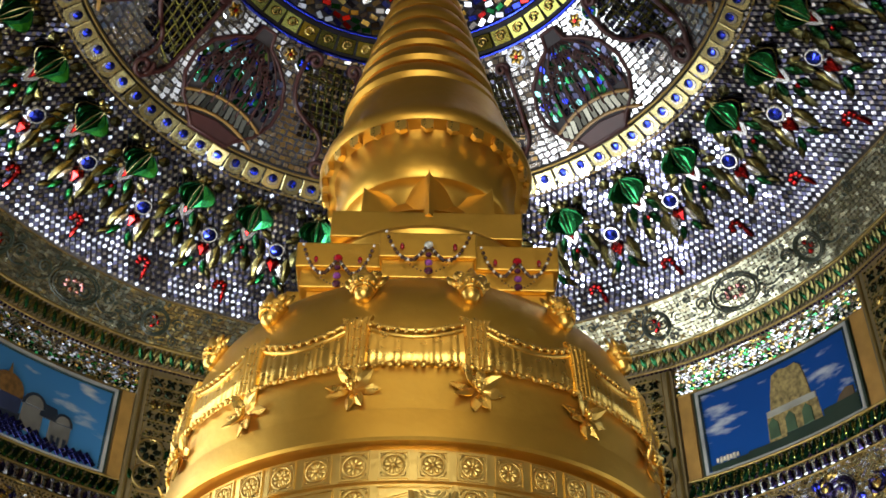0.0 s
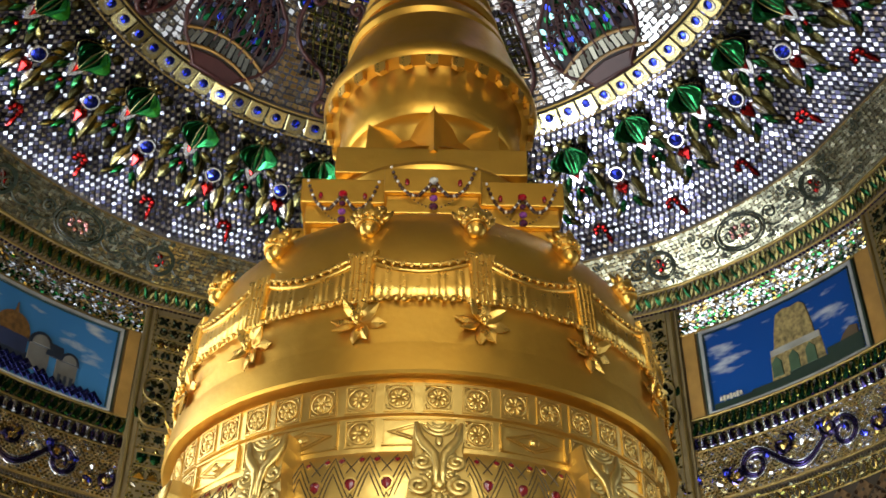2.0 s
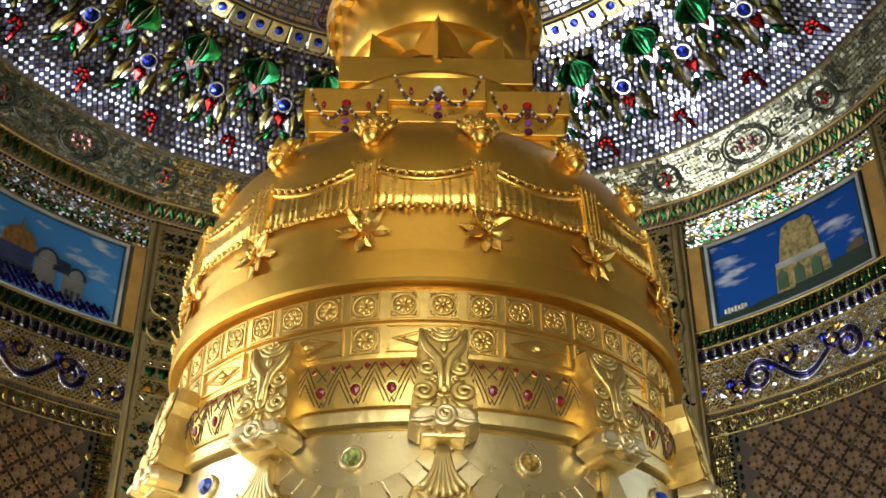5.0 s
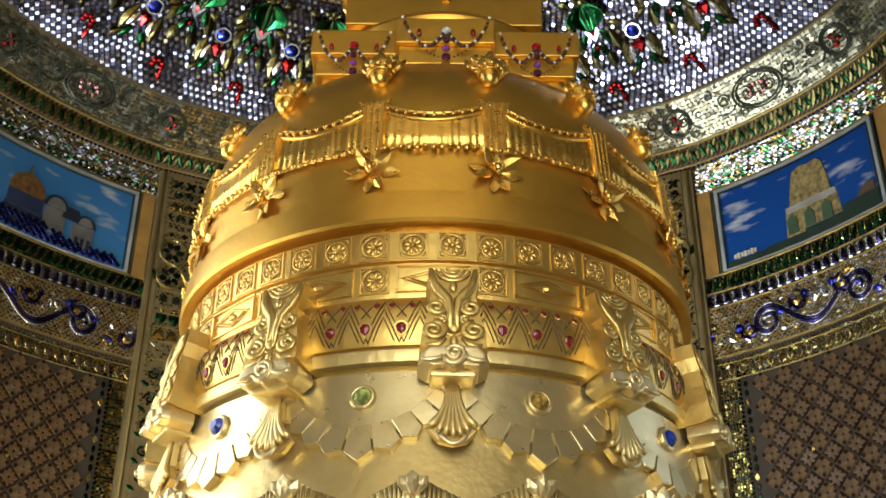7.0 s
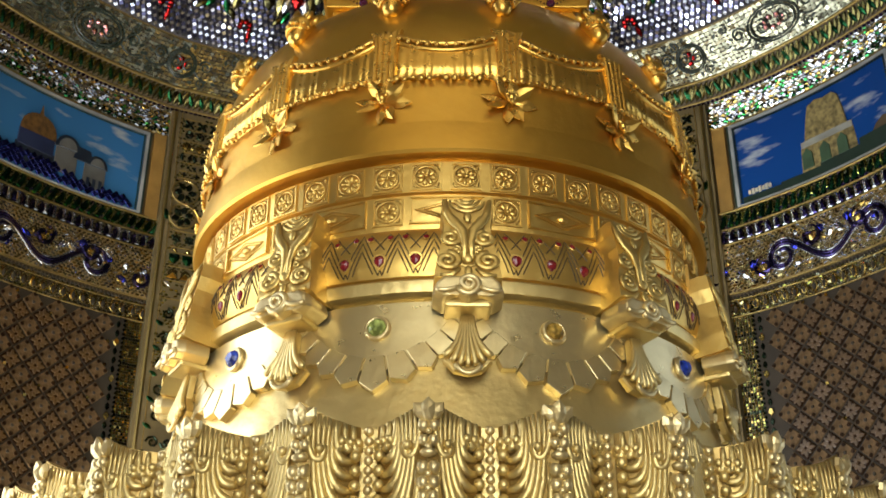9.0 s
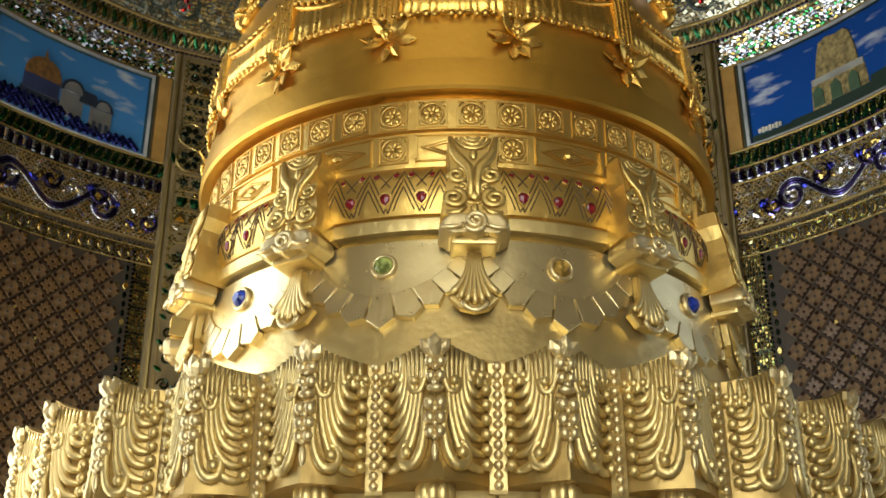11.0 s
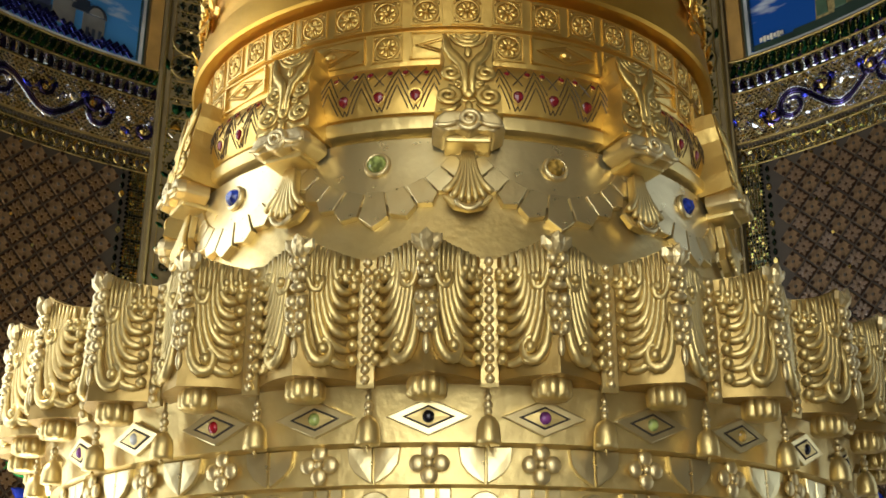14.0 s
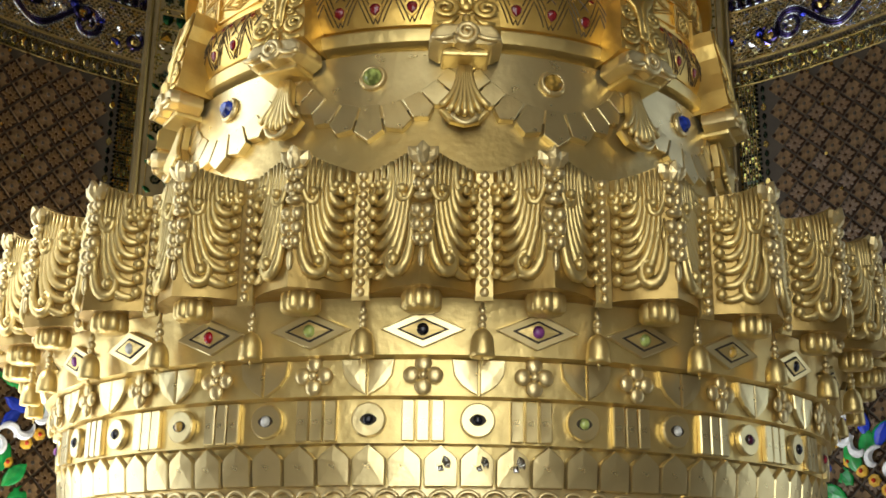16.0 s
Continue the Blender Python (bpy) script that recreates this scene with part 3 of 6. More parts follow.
for i in range(30):
    k = i if i <= 15 else i - 30
    t, tb = T30[i], B30[i]
    spin = Matrix.Rotation(t, 4, "Z")
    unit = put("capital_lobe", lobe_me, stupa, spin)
    put("acanthus_relief", rib_l, unit)
    put("acanthus_relief", rib_r, unit)
    for me in DROPS:
        put("crest_leaf" if me is DROPS[-1] else "drop", me, unit)
    put("rosette_knob", rosette_me, unit, Matrix.Translation((0, -1.03, 2.078)))
    s = put("bead_strip", strip_me, stupa, around(tb, R_VALLEY + 0.014, 0))
    for j in range(13):
        put("bead", bead_me, s, Matrix.Translation((0, 0, Z_LOW + 0.002 + j * 0.0178)))
    d = put("diamond", dia_me, stupa, around(t, 0.968, 2.061, -9))
    put("groove", groove_me, d)
    put("inlay", lens_me, d)
    put("gem", gem_small[dia_order.get(k, i % 8)], d, Matrix.Translation((0, -0.012, 0)))
    b = put("bell_pendant", bell_me, stupa, around(tb, 0.998, 2.006))
    put("hanger", stem_me, b)
    put("clapper", clap_me, b)
    h = put("shield_petal", shield_r, stupa, around(tb, 0.937, 1.949))
    put("half_shield", shield_l, h)
    f = put("flower", petal4_me, stupa, around(t, 0.940, 1.984))
    put("boss", boss_me, f)
    e = put("eye_disc", disc_me, stupa, around(tb, 0.917, 1.908))
    put("almond_rim", almond_me, e)
    put("gem", eye_gem[eye_order.get(k, (3 * i) % 8)], e, Matrix.Translation((0, -0.012, 0)))
    for j in (-1, 0, 1):
        put("slat", slat_me, stupa, around(t + j * 0.0285, 0.917, 1.8705))
for i in range(90):
    put("tongue_petal", tongue_me, stupa, around(T30[0] + UNIT / 3 * (i + 0.5), 0.901, 1.794 + 0.001 * math.sin(i * 2.1), -7))
FOIL = mirror("crumpled_silver_foil", (0.62, 0.62, 0.60), 0.25)
for t, w in ((0.006, 1.0), (0.080, 0.9), (0.150, 1.1)):          # scraps of foil pressed on the petals
    foil = Bits()
    for k in range(5):
        foil.plate([(-0.006 * w, -0.005), (0.005, -0.007 * w), (0.007 * w, 0.004), (-0.002, 0.008 * w)], 0.004, 0.3, Matrix.Translation((0.006 * math.sin(2.3 * k), 0, 0.007 * math.cos(1.7 * k))) @ Matrix.Rotation(1.3 * k, 4, "Y") @ Matrix.Rotation(0.4 * math.sin(k), 4, "X"), 0.002)
    put("foil_scrap", foil.mesh("foil_scrap", FOIL), stupa, around(t, 0.917, 1.832, -7))
curl = Bits()
curl.tube(arc((0, -0.012), 0.022, 20, 160, 8, -0.004), 0.0045, 5).tube(arc((-0.008, -0.010), 0.009, -60, 230, 8, -0.004), 0.004, 5).ball((0.010, -0.004, -0.012), 0.006, seg=6, rings=4)
curl_me = curl.mesh("curl", GOLD_PALE, True)
for i in range(120):
    put("curl", curl_me, stupa, around(2 * math.pi / 120 * i, 0.905, 1.776))

# Upper drum: scalloped garlands, stones, fans, brackets.
HALF_SWAG = [(x, 1.64 + (z - 1.64) * 1.0125, h, a) for x, z, h, a in ((0.0, 2.545, 0.078, 0), (0.057, 2.559, 0.068, 22), (0.104, 2.580, 0.060, 36), (0.142, 2.611, 0.054, 45), (0.172, 2.643, 0.050, 51), (0.195, 2.677, 0.046, 56), (0.214, 2.712, 0.044, 60))]
SWAG = [(-x, z, h, -a) for x, z, h, a in HALF_SWAG[:0:-1]] + HALF_SWAG
SCALLOPS = []
for k in range(1, len(SWAG) - 1):
    x, z, h, a = SWAG[k]
    out = (math.sin(radians(a)), -math.cos(radians(a)))
    outline = []
    for j, steps in ((k - 1, (-0.5, 0.36)), (k + 1, (0.36, -0.5))):
        bx, bz, mid = (SWAG[j][0] + x) / 2, (SWAG[j][1] + z) / 2, radians((SWAG[j][3] + a) / 2)
        gap = math.hypot(bx - x, bz - z)
        for g in steps:
            px, pz = bx + math.sin(mid) * h * g - x, bz - math.cos(mid) * h * g - z
            outline.append((px - (bx - x) / gap * 0.0016, pz - (bz - z) / gap * 0.0016))
        if j < k:
            outline.append((out[0] * h * 0.60, out[1] * h * 0.60))
    SCALLOPS.append((x, z, bevelled(Bits().plate(outline, 0.018, 0.0).mesh("scallop", SHEET), 0.0012, 1)))
bezel_me = Bits().turned([(0.030, 0), (0.031, 0.004), (0.027, 0.010), (0.022, 0.011), (0.020, 0.006)], 20, Matrix.Rotation(radians(90), 4, "X")).mesh("bezel", GOLD_PALE, True)
big_gem = [gem_mesh("gem", 0.021, g, 0.8) for g in GEMS]
gem_seq = {4: 5, 5: 0, 6: 4, 7: 5}


def drum_r(z):
    return 0.700 + (2.62 - z) * (0.2 if z < 2.62 else 0.1)


pv, pf = [], []
for i in range(41):
    x = -0.196 + 0.392 * i / 40
    low = float(np.interp(abs(x), [p[0] for p in HALF_SWAG], [p[1] for p in HALF_SWAG])) + 0.006
    for j in range(5):
        z = low + (2.730 - low) * j / 4
        pv.append(cyl(x / 0.725, drum_r(z) + 0.0132, z))
for i in range(40):
    pf += [(i * 5 + j, i * 5 + 5 + j, i * 5 + 6 + j, i * 5 + 1 + j) for j in range(4)]
shield_panel_me = mesh_of("garland_panel", pv, pf, SHEET, True)
shield_panel_me.set_sharp_from_angle(angle=radians(40))
for i, t in enumerate(G11):
    put("garland_panel", shield_panel_me, stupa, Matrix.Rotation(t, 4, "Z"))
    for dx, z, me in SCALLOPS:
        put("scallop", me, stupa, around(t + dx / 0.725, drum_r(z) + 0.0015, z, 11 if z < 2.62 else 6) @ Matrix.Scale(0.97, 4))
    g = put("set_stone", bezel_me, stupa, around(t, 0.709, 2.668, 5))
    put("gem", big_gem[gem_seq.get(i, (i * 3) % 8)], g, Matrix.Translation((0, -0.006, 0)))

fan_me = Bits().plate([(-0.012, 0.0), (-0.016, -0.05), (-0.048, -0.088), (-0.028, -0.110), (0.0, -0.116), (0.028, -0.110), (0.048, -0.088), (0.016, -0.05), (0.012, 0.0)][::-1], 0.016, 0.04).mesh("fan", GOLD)
FLUTES = []
for k in range(7):
    a = (k - 3) / 3
    FLUTES.append(Bits().tube(bezier((a * 0.010, -0.020, 0.0), (a * 0.013, -0.028, -0.065), (a * 0.047, -0.026, -0.104 + 0.020 * a * a), 7), [0.0045, 0.005, 0.0055, 0.006, 0.0068, 0.0075, 0.0078, 0.006], 6).mesh("flute", GOLD, True))
fan_lip_me = Bits().tube(arc((0, -0.094), 0.026, 200, 340, 8, -0.03), 0.0055, 6).mesh("fan_lip", GOLD_PALE, True)


def spiral(c, r, turns, start, way, n=18, y=-0.012):
    pts = []
    for i in range(n + 1):
        q = i / n
        a = radians(start) + way * 2 * math.pi * turns * q
        rr = r * (1 - 0.78 * q)
        pts.append((c[0] + rr * math.cos(a), y - 0.006 * q, c[1] + rr * math.sin(a)))
    return pts


GOLD_CREST = gilt("warm_gold_leaf", (0.74, 0.53, 0.17), 0.36, 0.5, 0.12, 0.84)
half_crest = [(0.066, 0.0), (0.061, 0.05), (0.051, 0.10), (0.046, 0.145), (0.052, 0.180), (0.049, 0.220), (0.036, 0.212), (0.020, 0.201)]
crest_plate = half_crest + [(0.0, 0.197)] + [(-x, z) for x, z in half_crest[::-1]]
crest_me = Bits().plate(crest_plate, 0.095, 0.03).mesh("crest_plate", GOLD_CREST)
scroll = Bits()
for s in (-1, 1):
    scroll.tube(spiral((s * 0.033, 0.108), 0.021, 1.6, 90, s, 18, -0.024), [0.0075 - 0.0022 * i / 18 for i in range(19)], 6)
    scroll.tube(spiral((s * 0.039, 0.046), 0.024, 1.6, 90, s, 18, -0.024), [0.0080 - 0.0025 * i / 18 for i in range(19)], 6)
    scroll.tube(spiral((s * 0.022, 0.078), 0.010, 1.2, 270, -s, 10, -0.024), 0.0042, 5)
    scroll.tube([(s * 0.007, -0.03, 0.050), (s * 0.006, -0.034, 0.09), (s * 0.010, -0.034, 0.125), (s * 0.026, -0.030, 0.150), (s * 0.038, -0.028, 0.172), (s * 0.045, -0.026, 0.214)], [0.006, 0.007, 0.010, 0.012, 0.009, 0.005], 7)
    scroll.tube([(s * 0.016, -0.024, 0.026), (s * 0.030, -0.024, 0.010), (s * 0.054, -0.022, 0.008)], [0.004, 0.007, 0.004], 6)
for rad, thick in ((0.035, 0.0065), (0.024, 0.006), (0.013, 0.005)):
    scroll.tube(arc((0, 0.220), rad, 192, 348, 12, -0.024), [0.0025 + (thick - 0.0025) * math.sin(math.pi * i / 12) for i in range(13)], 6)
scroll.ball((0, -0.030, 0.165), 0.008, squash=(1, 0.8, 1.8)).ball((0, -0.028, 0.052), 0.013, squash=(1, 0.8, 1)).tube(arc((0, 0.052), 0.019, 0, 340, 14, -0.022), 0.004, 6, closed=True)
scroll.ball((0, -0.026, 0.018), 0.010, squash=(0.8, 0.7, 1.5))
scroll_me = scroll.mesh("scrollwork", GOLD_CREST, True)
block = Bits().plate([(-0.078, 0.010), (-0.052, -0.006), (-0.026, 0.006), (0.0, -0.010), (0.026, 0.006), (0.052, -0.006), (0.078, 0.010), (0.073, 0.034), (0.056, 0.050), (-0.056, 0.050), (-0.073, 0.034)], 0.082, 0.09, Matrix.Translation((0, 0.022, 0)))
block_me = bevelled(block.mesh("bracket_block", GOLD_PALE), 0.008, 3)
foot_me = bevelled(Bits().box(-0.050, 0.050, -0.036, 0.036, -0.014, 0.004).mesh("bracket_foot", GOLD), 0.006, 2)
swirl = Bits().tube(spiral((0, 0.026), 0.026, 1.8, 200, 1, 26, -0.060), [0.008 - 0.003 * i / 26 for i in range(27)], 6)
swirl.tube(bezier((0.024, -0.062, 0.018), (0.045, -0.066, 0.004), (0.070, -0.060, 0.012), 6), 0.006, 6).tube(bezier((-0.024, -0.062, 0.018), (-0.045, -0.066, 0.004), (-0.070, -0.060, 0.012), 6), 0.006, 6)
swirl_me = swirl.mesh("swirl", GOLD_PALE, True)
for t in K11:
    br = put("bracket", block_me, stupa, around(t, 0.733, 2.701, 4))
    put("bracket_foot", foot_me, br)
    put("swirl", swirl_me, br)
    c = put("crest_plate", crest_me, br, Matrix.Translation((0, 0.041, 0.036)) @ Matrix.Rotation(radians(-6), 4, "X") @ Matrix.Diagonal((1.13, 0.94, 1.0, 1)))
    put("scrollwork", scroll_me, c, Matrix.Translation((0, -0.082, 0)) @ Matrix.Diagonal((1, 0.65, 1, 1)))
    fan = put("fan", fan_me, stupa, around(t, 0.715, 2.678, 7) @ Matrix.Diagonal((1.08, 1.0, 1.18, 1)))
    for me in FLUTES:
        put("flute", me, fan)
    put("fan_lip", fan_lip_me, fan)

# Cushion: cut zigzag lines and ruby drops between the brackets.
def cushion_r(z):
    return 0.7135 - 3.6 * (z - 2.846) ** 2


# Thin brown tubes on the cushion's surface draw the cut lines.
CUT = paint("brown_cut_line", (0.10, 0.06, 0.02), 0.5)
ZIG = []
for n, (w, h) in enumerate(((0.046, 0.104), (0.035, 0.080), (0.024, 0.056))):
    pts = []
    for q in range(-6, 7):
        x, z = w * q / 6, 2.903 - 0.022 * n - h * abs(q) / 6
        z = max(z, 2.794)
        a = x / 0.71
        rr = cushion_r(z) + 0.0003
        pts.append((rr * math.sin(a), -rr * math.cos(a), z))
    ZIG.append(Bits().tube(pts, 0.0015, 4).mesh("cut_line", CUT))
for s in (-1, 1):
    pts = []
    for q in range(7):
        x, z = s * (0.030 + 0.034 * q / 6), 2.859 + 0.044 * q / 6
        rr = cushion_r(z) + 0.0003
        pts.append((rr * math.sin(x / 0.71), -rr * math.cos(x / 0.71), z))
    ZIG.append(Bits().tube(pts, 0.0015, 4).mesh("cut_line", CUT))
DARK_RUBY = jewel("dark_ruby", (0.16, 0.010, 0.014))
drop_shape = [(0.0, -0.011), (0.0075, -0.004), (0.009, 0.004), (0.005, 0.009), (0.0, 0.010), (-0.005, 0.009), (-0.009, 0.004), (-0.0075, -0.004)]
ruby_me = Bits().plate(drop_shape, 0.005, 0.25, rise=0.002).mesh("ruby_drop", DARK_RUBY)
rim_me = Bits().plate([(x * 1.45, z * 1.4) for x, z in drop_shape], 0.003, 0.05).mesh("drop_rim", GOLD_MID)
for t in G11:
    for j in range(4):
        for me in ZIG:
            put("cut_line", me, stupa, Matrix.Rotation(t + (-0.126 + 0.084 * j) / 0.73, 4, "Z"))
    for dx, z, s in ((-0.084, 2.830, 1.35), (0.0, 2.830, 1.35), (0.084, 2.830, 1.35), (-0.060, 2.890, 0.80), (-0.024, 2.890, 0.80), (0.060, 2.890, 0.80), (0.024, 2.890, 0.80), (0.108, 2.888, 0.72), (-0.108, 2.888, 0.72)):
        lean = -8 if z < 2.84 else 28
        r = put("drop_rim", rim_me, stupa, around(t + dx / 0.73, cushion_r(z) - 0.001, z, lean) @ Matrix.Scale(s, 4))
        put("ruby_drop", ruby_me, r)

# Wheel panels.
sq = Bits()
for x0, x1, z0, z1 in ((-0.036, 0.036, 0.0315, 0.036), (-0.036, 0.036, -0.036, -0.0315), (-0.036, -0.0325, -0.0315, 0.0315), (0.0325, 0.036, -0.0315, 0.0315)):
    sq.box(x0, x1, -0.0035, 0.004, z0, z1)
sq_me = sq.mesh("panel_frame", GOLD_MID)
wheel = Bits().tube(arc((0, 0), 0.0265, 0, 345, 22, -0.003), 0.0028, 5, closed=True)
for k in range(8):
    a = math.pi / 4 * k + 0.2
    wheel.plate([(-0.002, 0.006), (0.002, 0.006), (0.0058, 0.017), (0.0035, 0.0225), (-0.0035, 0.0225), (-0.0058, 0.017)], 0.004, 0.3, Matrix.Rotation(a, 4, "Y"), 0.002)
wheel.ball((0, -0.003, 0), 0.006, None, 6, 4)
for sx in (-1, 1):
    for sz in (-1, 1):
        wheel.tube([(sx * 0.029, -0.002, sz * 0.018), (sx * 0.027, -0.003, sz * 0.027), (sx * 0.018, -0.002, sz * 0.029)], 0.002, 4)
wheel_me = wheel.mesh("wheel", GOLD_MID, True)
for t in W47:
    p = put("panel_frame", sq_me, stupa, around(t, 0.690, 3.0545))
    put("wheel", wheel_me, p)
long = Bits()
for x0, x1, z0, z1 in ((-0.086, 0.086, 0.0315, 0.035), (-0.086, 0.086, -0.035, -0.0315), (-0.086, -0.081, -0.029, 0.029), (0.081, 0.086, -0.029, 0.029)):
    long.box(x0, x1, -0.0035, 0.006, z0, z1)
long_me = long.mesh("panel_frame", GOLD_MID)
rhomb = Bits()
for g in (1.0, 0.72):
    rhomb.tube([(-0.072 * g, -0.002, 0), (0, -0.003, 0.024 * g), (0.072 * g, -0.002, 0), (0, -0.003, -0.024 * g)], 0.0024, 5, closed=True)
rhomb.ball((0, -0.003, 0), 0.009, None, 7, 4, (1.6, 0.7, 1))
rhomb_me = rhomb.mesh("rhombus", GOLD_MID)
for k in range(-7, 9):
    t = -0.010 + 0.398 * (k - 0.5)
    p = put("panel_frame", sq_me, stupa, around(t, 0.690, 2.9655))
    put("wheel", wheel_me, p)
    q = put("panel_frame", long_me, stupa, around(t + 0.199, 0.690, 2.9655))
    put("rhombus", rhomb_me, q)

# Bell: posts, garlands, drapes, flowers and crown-shaped tassel heads.
def bell_r(z):
    prof = [(0.702, 3.30), (0.698, 3.38), (0.688, 3.46), (0.668, 3.54), (0.635, 3.61), (0.585, 3.675), (0.52, 3.73)]
    if z <= 3.30:
        return 0.703
    for (r0, z0), (r1, z1) in zip(prof, prof[1:]):
        if z <= z1:
            return r0 + (r1 - r0) * (z - z0) / (z1 - z0)
    return 0.5


HALF = 0.428 / 2


def swag_z(q):
    return 3.424 + 0.050 * q * q          # q: -1 to 1 from post to post


gar = Bits()
for off, rad in ((0.0, 0.0075), (-0.020, 0.0075)):
    gar.tube([cyl(HALF * q, bell_r(swag_z(q)) + 0.012, swag_z(q) + off) for q in (i / 10 - 1 for i in range(21))], rad, 6)
gar_me = gar.mesh("garland", GOLD_AMBER, True)
gb = Bits()
for i in range(13):
    q = i / 6.5 - 0.92
    gb.ball(cyl(HALF * q, bell_r(swag_z(q)) + 0.020, swag_z(q) - 0.010), 0.0068, seg=7, rings=4)
GB_MESHES = [b.mesh("bead", GOLD_AMBER, True) for b in gb.pieces()]
dr = Bits()
n_fold = 60
dv, df = [], []
for j in range(3):
    for i in range(n_fold + 1):
        q = (2 * i / n_fold - 1) * 0.93
        z = swag_z(q) - 0.022 + (3.322 - swag_z(q) + 0.022) * j / 2
        dv.append(cyl(HALF * q, bell_r(z) + 0.010 + 0.0021 * (0.25 + 0.4 * j) * math.sin(i * 2 * math.pi / 4.6 + 1.1 * math.sin(i * 0.61)) * (0.7 + 0.3 * math.sin(i * 0.37)), z))
for j in range(2):
    for i in range(n_fold):
        a = j * (n_fold + 1) + i
        df.append((a, a + n_fold + 1, a + n_fold + 2, a + 1))
dv += [Vector((p.x * 0.97, p.y * 0.97, p.z)) for p in dv[2 * (n_fold + 1):]]
df += [(2 * (n_fold + 1) + i, 3 * (n_fold + 1) + i, 3 * (n_fold + 1) + i + 1, 2 * (n_fold + 1) + i + 1) for i in range(n_fold)]
dr.add(dv, df)
dr_me = dr.mesh("drape", GOLD_AMBER, True)
fr = Bits()
for i in range(15):
    q = (2 * i / 14 - 1) * 0.92
    fr.ball(cyl(HALF * q, 0.716, 3.318 + 0.003 * math.sin(i * 2.3)), 0.0072, None, 6, 4, (1.35, 0.8, 1.0 + 0.35 * math.sin(i * 1.9)))
fr_me = fr.mesh("fringe", GOLD_AMBER, True)
post = Bits()
for x in (-0.019, -0.006, 0.007, 0.019):
    post.tube([(x, -0.011, -0.16), (x, -0.011, -0.04), (x * 1.2, -0.009, 0.008)], [0.0045, 0.005, 0.006], 6)
post.plate([(-0.025, -0.165), (0.025, -0.165), (0.026, -0.02), (0.036, 0.016), (0.012, 0.006), (-0.012, 0.006), (-0.036, 0.016), (-0.026, -0.02)], 0.012, 0.04)
post_me = post.mesh("post", GOLD_AMBER, True)
post_me.set_sharp_from_angle(angle=radians(35))
star = Bits()
for k in range(8):
    a = 2 * math.pi * k / 8 + 0.2 + 0.12 * math.sin(2.7 * k)
    m = Matrix.Rotation(a, 4, "Y") @ Matrix.Rotation(radians(6 + 13 * (k % 2) + 5 * math.sin(1.9 * k)), 4, "X") @ Matrix.Rotation(radians(20), 4, "Z")
    star.plate([(-0.003, 0.006), (0.003, 0.006), (0.0135, 0.028), (0.0115, 0.044), (0.001, 0.064), (-0.0115, 0.044), (-0.0135, 0.028)], 0.004, 0.2, m, 0.004)
star_me = star.mesh("petals", GOLD_AMBER)
heart_me = Bits().ball((0, -0.020, 0), 0.011).ball((0.010, -0.022, 0.006), 0.006).ball((-0.009, -0.022, 0.007), 0.006).ball((0.002, -0.022, -0.011), 0.006).mesh("flower_heart", GOLD_AMBER, True)
crown = Bits().turned([(0.0, -0.046), (0.014, -0.044), (0.020, -0.032), (0.026, -0.014), (0.029, 0.002), (0.035, 0.012), (0.034, 0.019), (0.026, 0.021), (0.0, 0.016)], 16)
for s in (-1, 1):
    crown.tube([Vector(q) + Vector((0, -0.006, 0)) for q in spiral((s * 0.023, 0.030), 0.015, 1.3, 250 if s > 0 else 290, s, 14, -0.008)], [0.0065 - 0.0025 * i / 14 for i in range(15)], 6)
    crown.plate([(-0.006, 0.0), (0.006, 0.0), (0.010, 0.018), (0.0, 0.040), (-0.010, 0.018)], 0.008, 0.3, Matrix.Translation((s * 0.030, 0.002, 0.008)) @ Matrix.Rotation(radians(34 * s), 4, "Y"), 0.004)
crown.plate([(-0.008, 0.0), (0.008, 0.0), (0.012, 0.016), (0.0, 0.038), (-0.012, 0.016)], 0.010, 0.3, Matrix.Translation((0, -0.020, 0.012)) @ Matrix.Rotation(radians(10), 4, "X"), 0.005)
for q in range(-3, 4):
    a = radians(28 * q)
    crown.ball((0.030 * math.sin(a), -0.030 * math.cos(a), -0.002 - 0.003 * (q % 2)), 0.0062, seg=7, rings=5)
crown.tube([(0.027 * math.sin(a), -0.027 * math.cos(a), -0.018) for a in (math.pi * (i / 10 - 0.5) for i in range(11))], 0.0035, 5)
crown_me = crown.mesh("tassel_head", GOLD_AMBER, True)
for t in F14:
    put("post", post_me, stupa, around(t, 0.695, 3.460, 4) @ Matrix.Diagonal((1.15, 1.15, 0.9, 1)))
    g = put("garland", gar_me, stupa, Matrix.Rotation(t + HALF, 4, "Z"))
    for me in GB_MESHES:
        put("bead", me, g)
    d = put("drape", dr_me, stupa, Matrix.Rotation(t + HALF, 4, "Z"))
    put("fringe", fr_me, d)
    s = put("flower", star_me, stupa, around(t, 0.706, 3.258) @ Matrix.Scale(1.12, 4))
    put("flower_heart", heart_me, s)
    put("tassel_head", crown_me, stupa, around(t, 0.655, 3.600, 22) @ Matrix.Scale(1.15, 4))

# Umbrella: teeth under the rim and a star of pointed petals.
tooth_me = Bits().plate([(-0.021, 0.030), (-0.021, 0.0), (-0.004, -0.012), (0.021, -0.006), (0.021, 0.030)], 0.022, 0.06).mesh("tooth", GOLD_AMBER)
for k in range(26):
    put("tooth", tooth_me, stupa, Matrix.Translation((0.012, 0, 0)) @ around(2 * math.pi / 26 * k, 0.345, 4.480, -10))
spike = Bits()
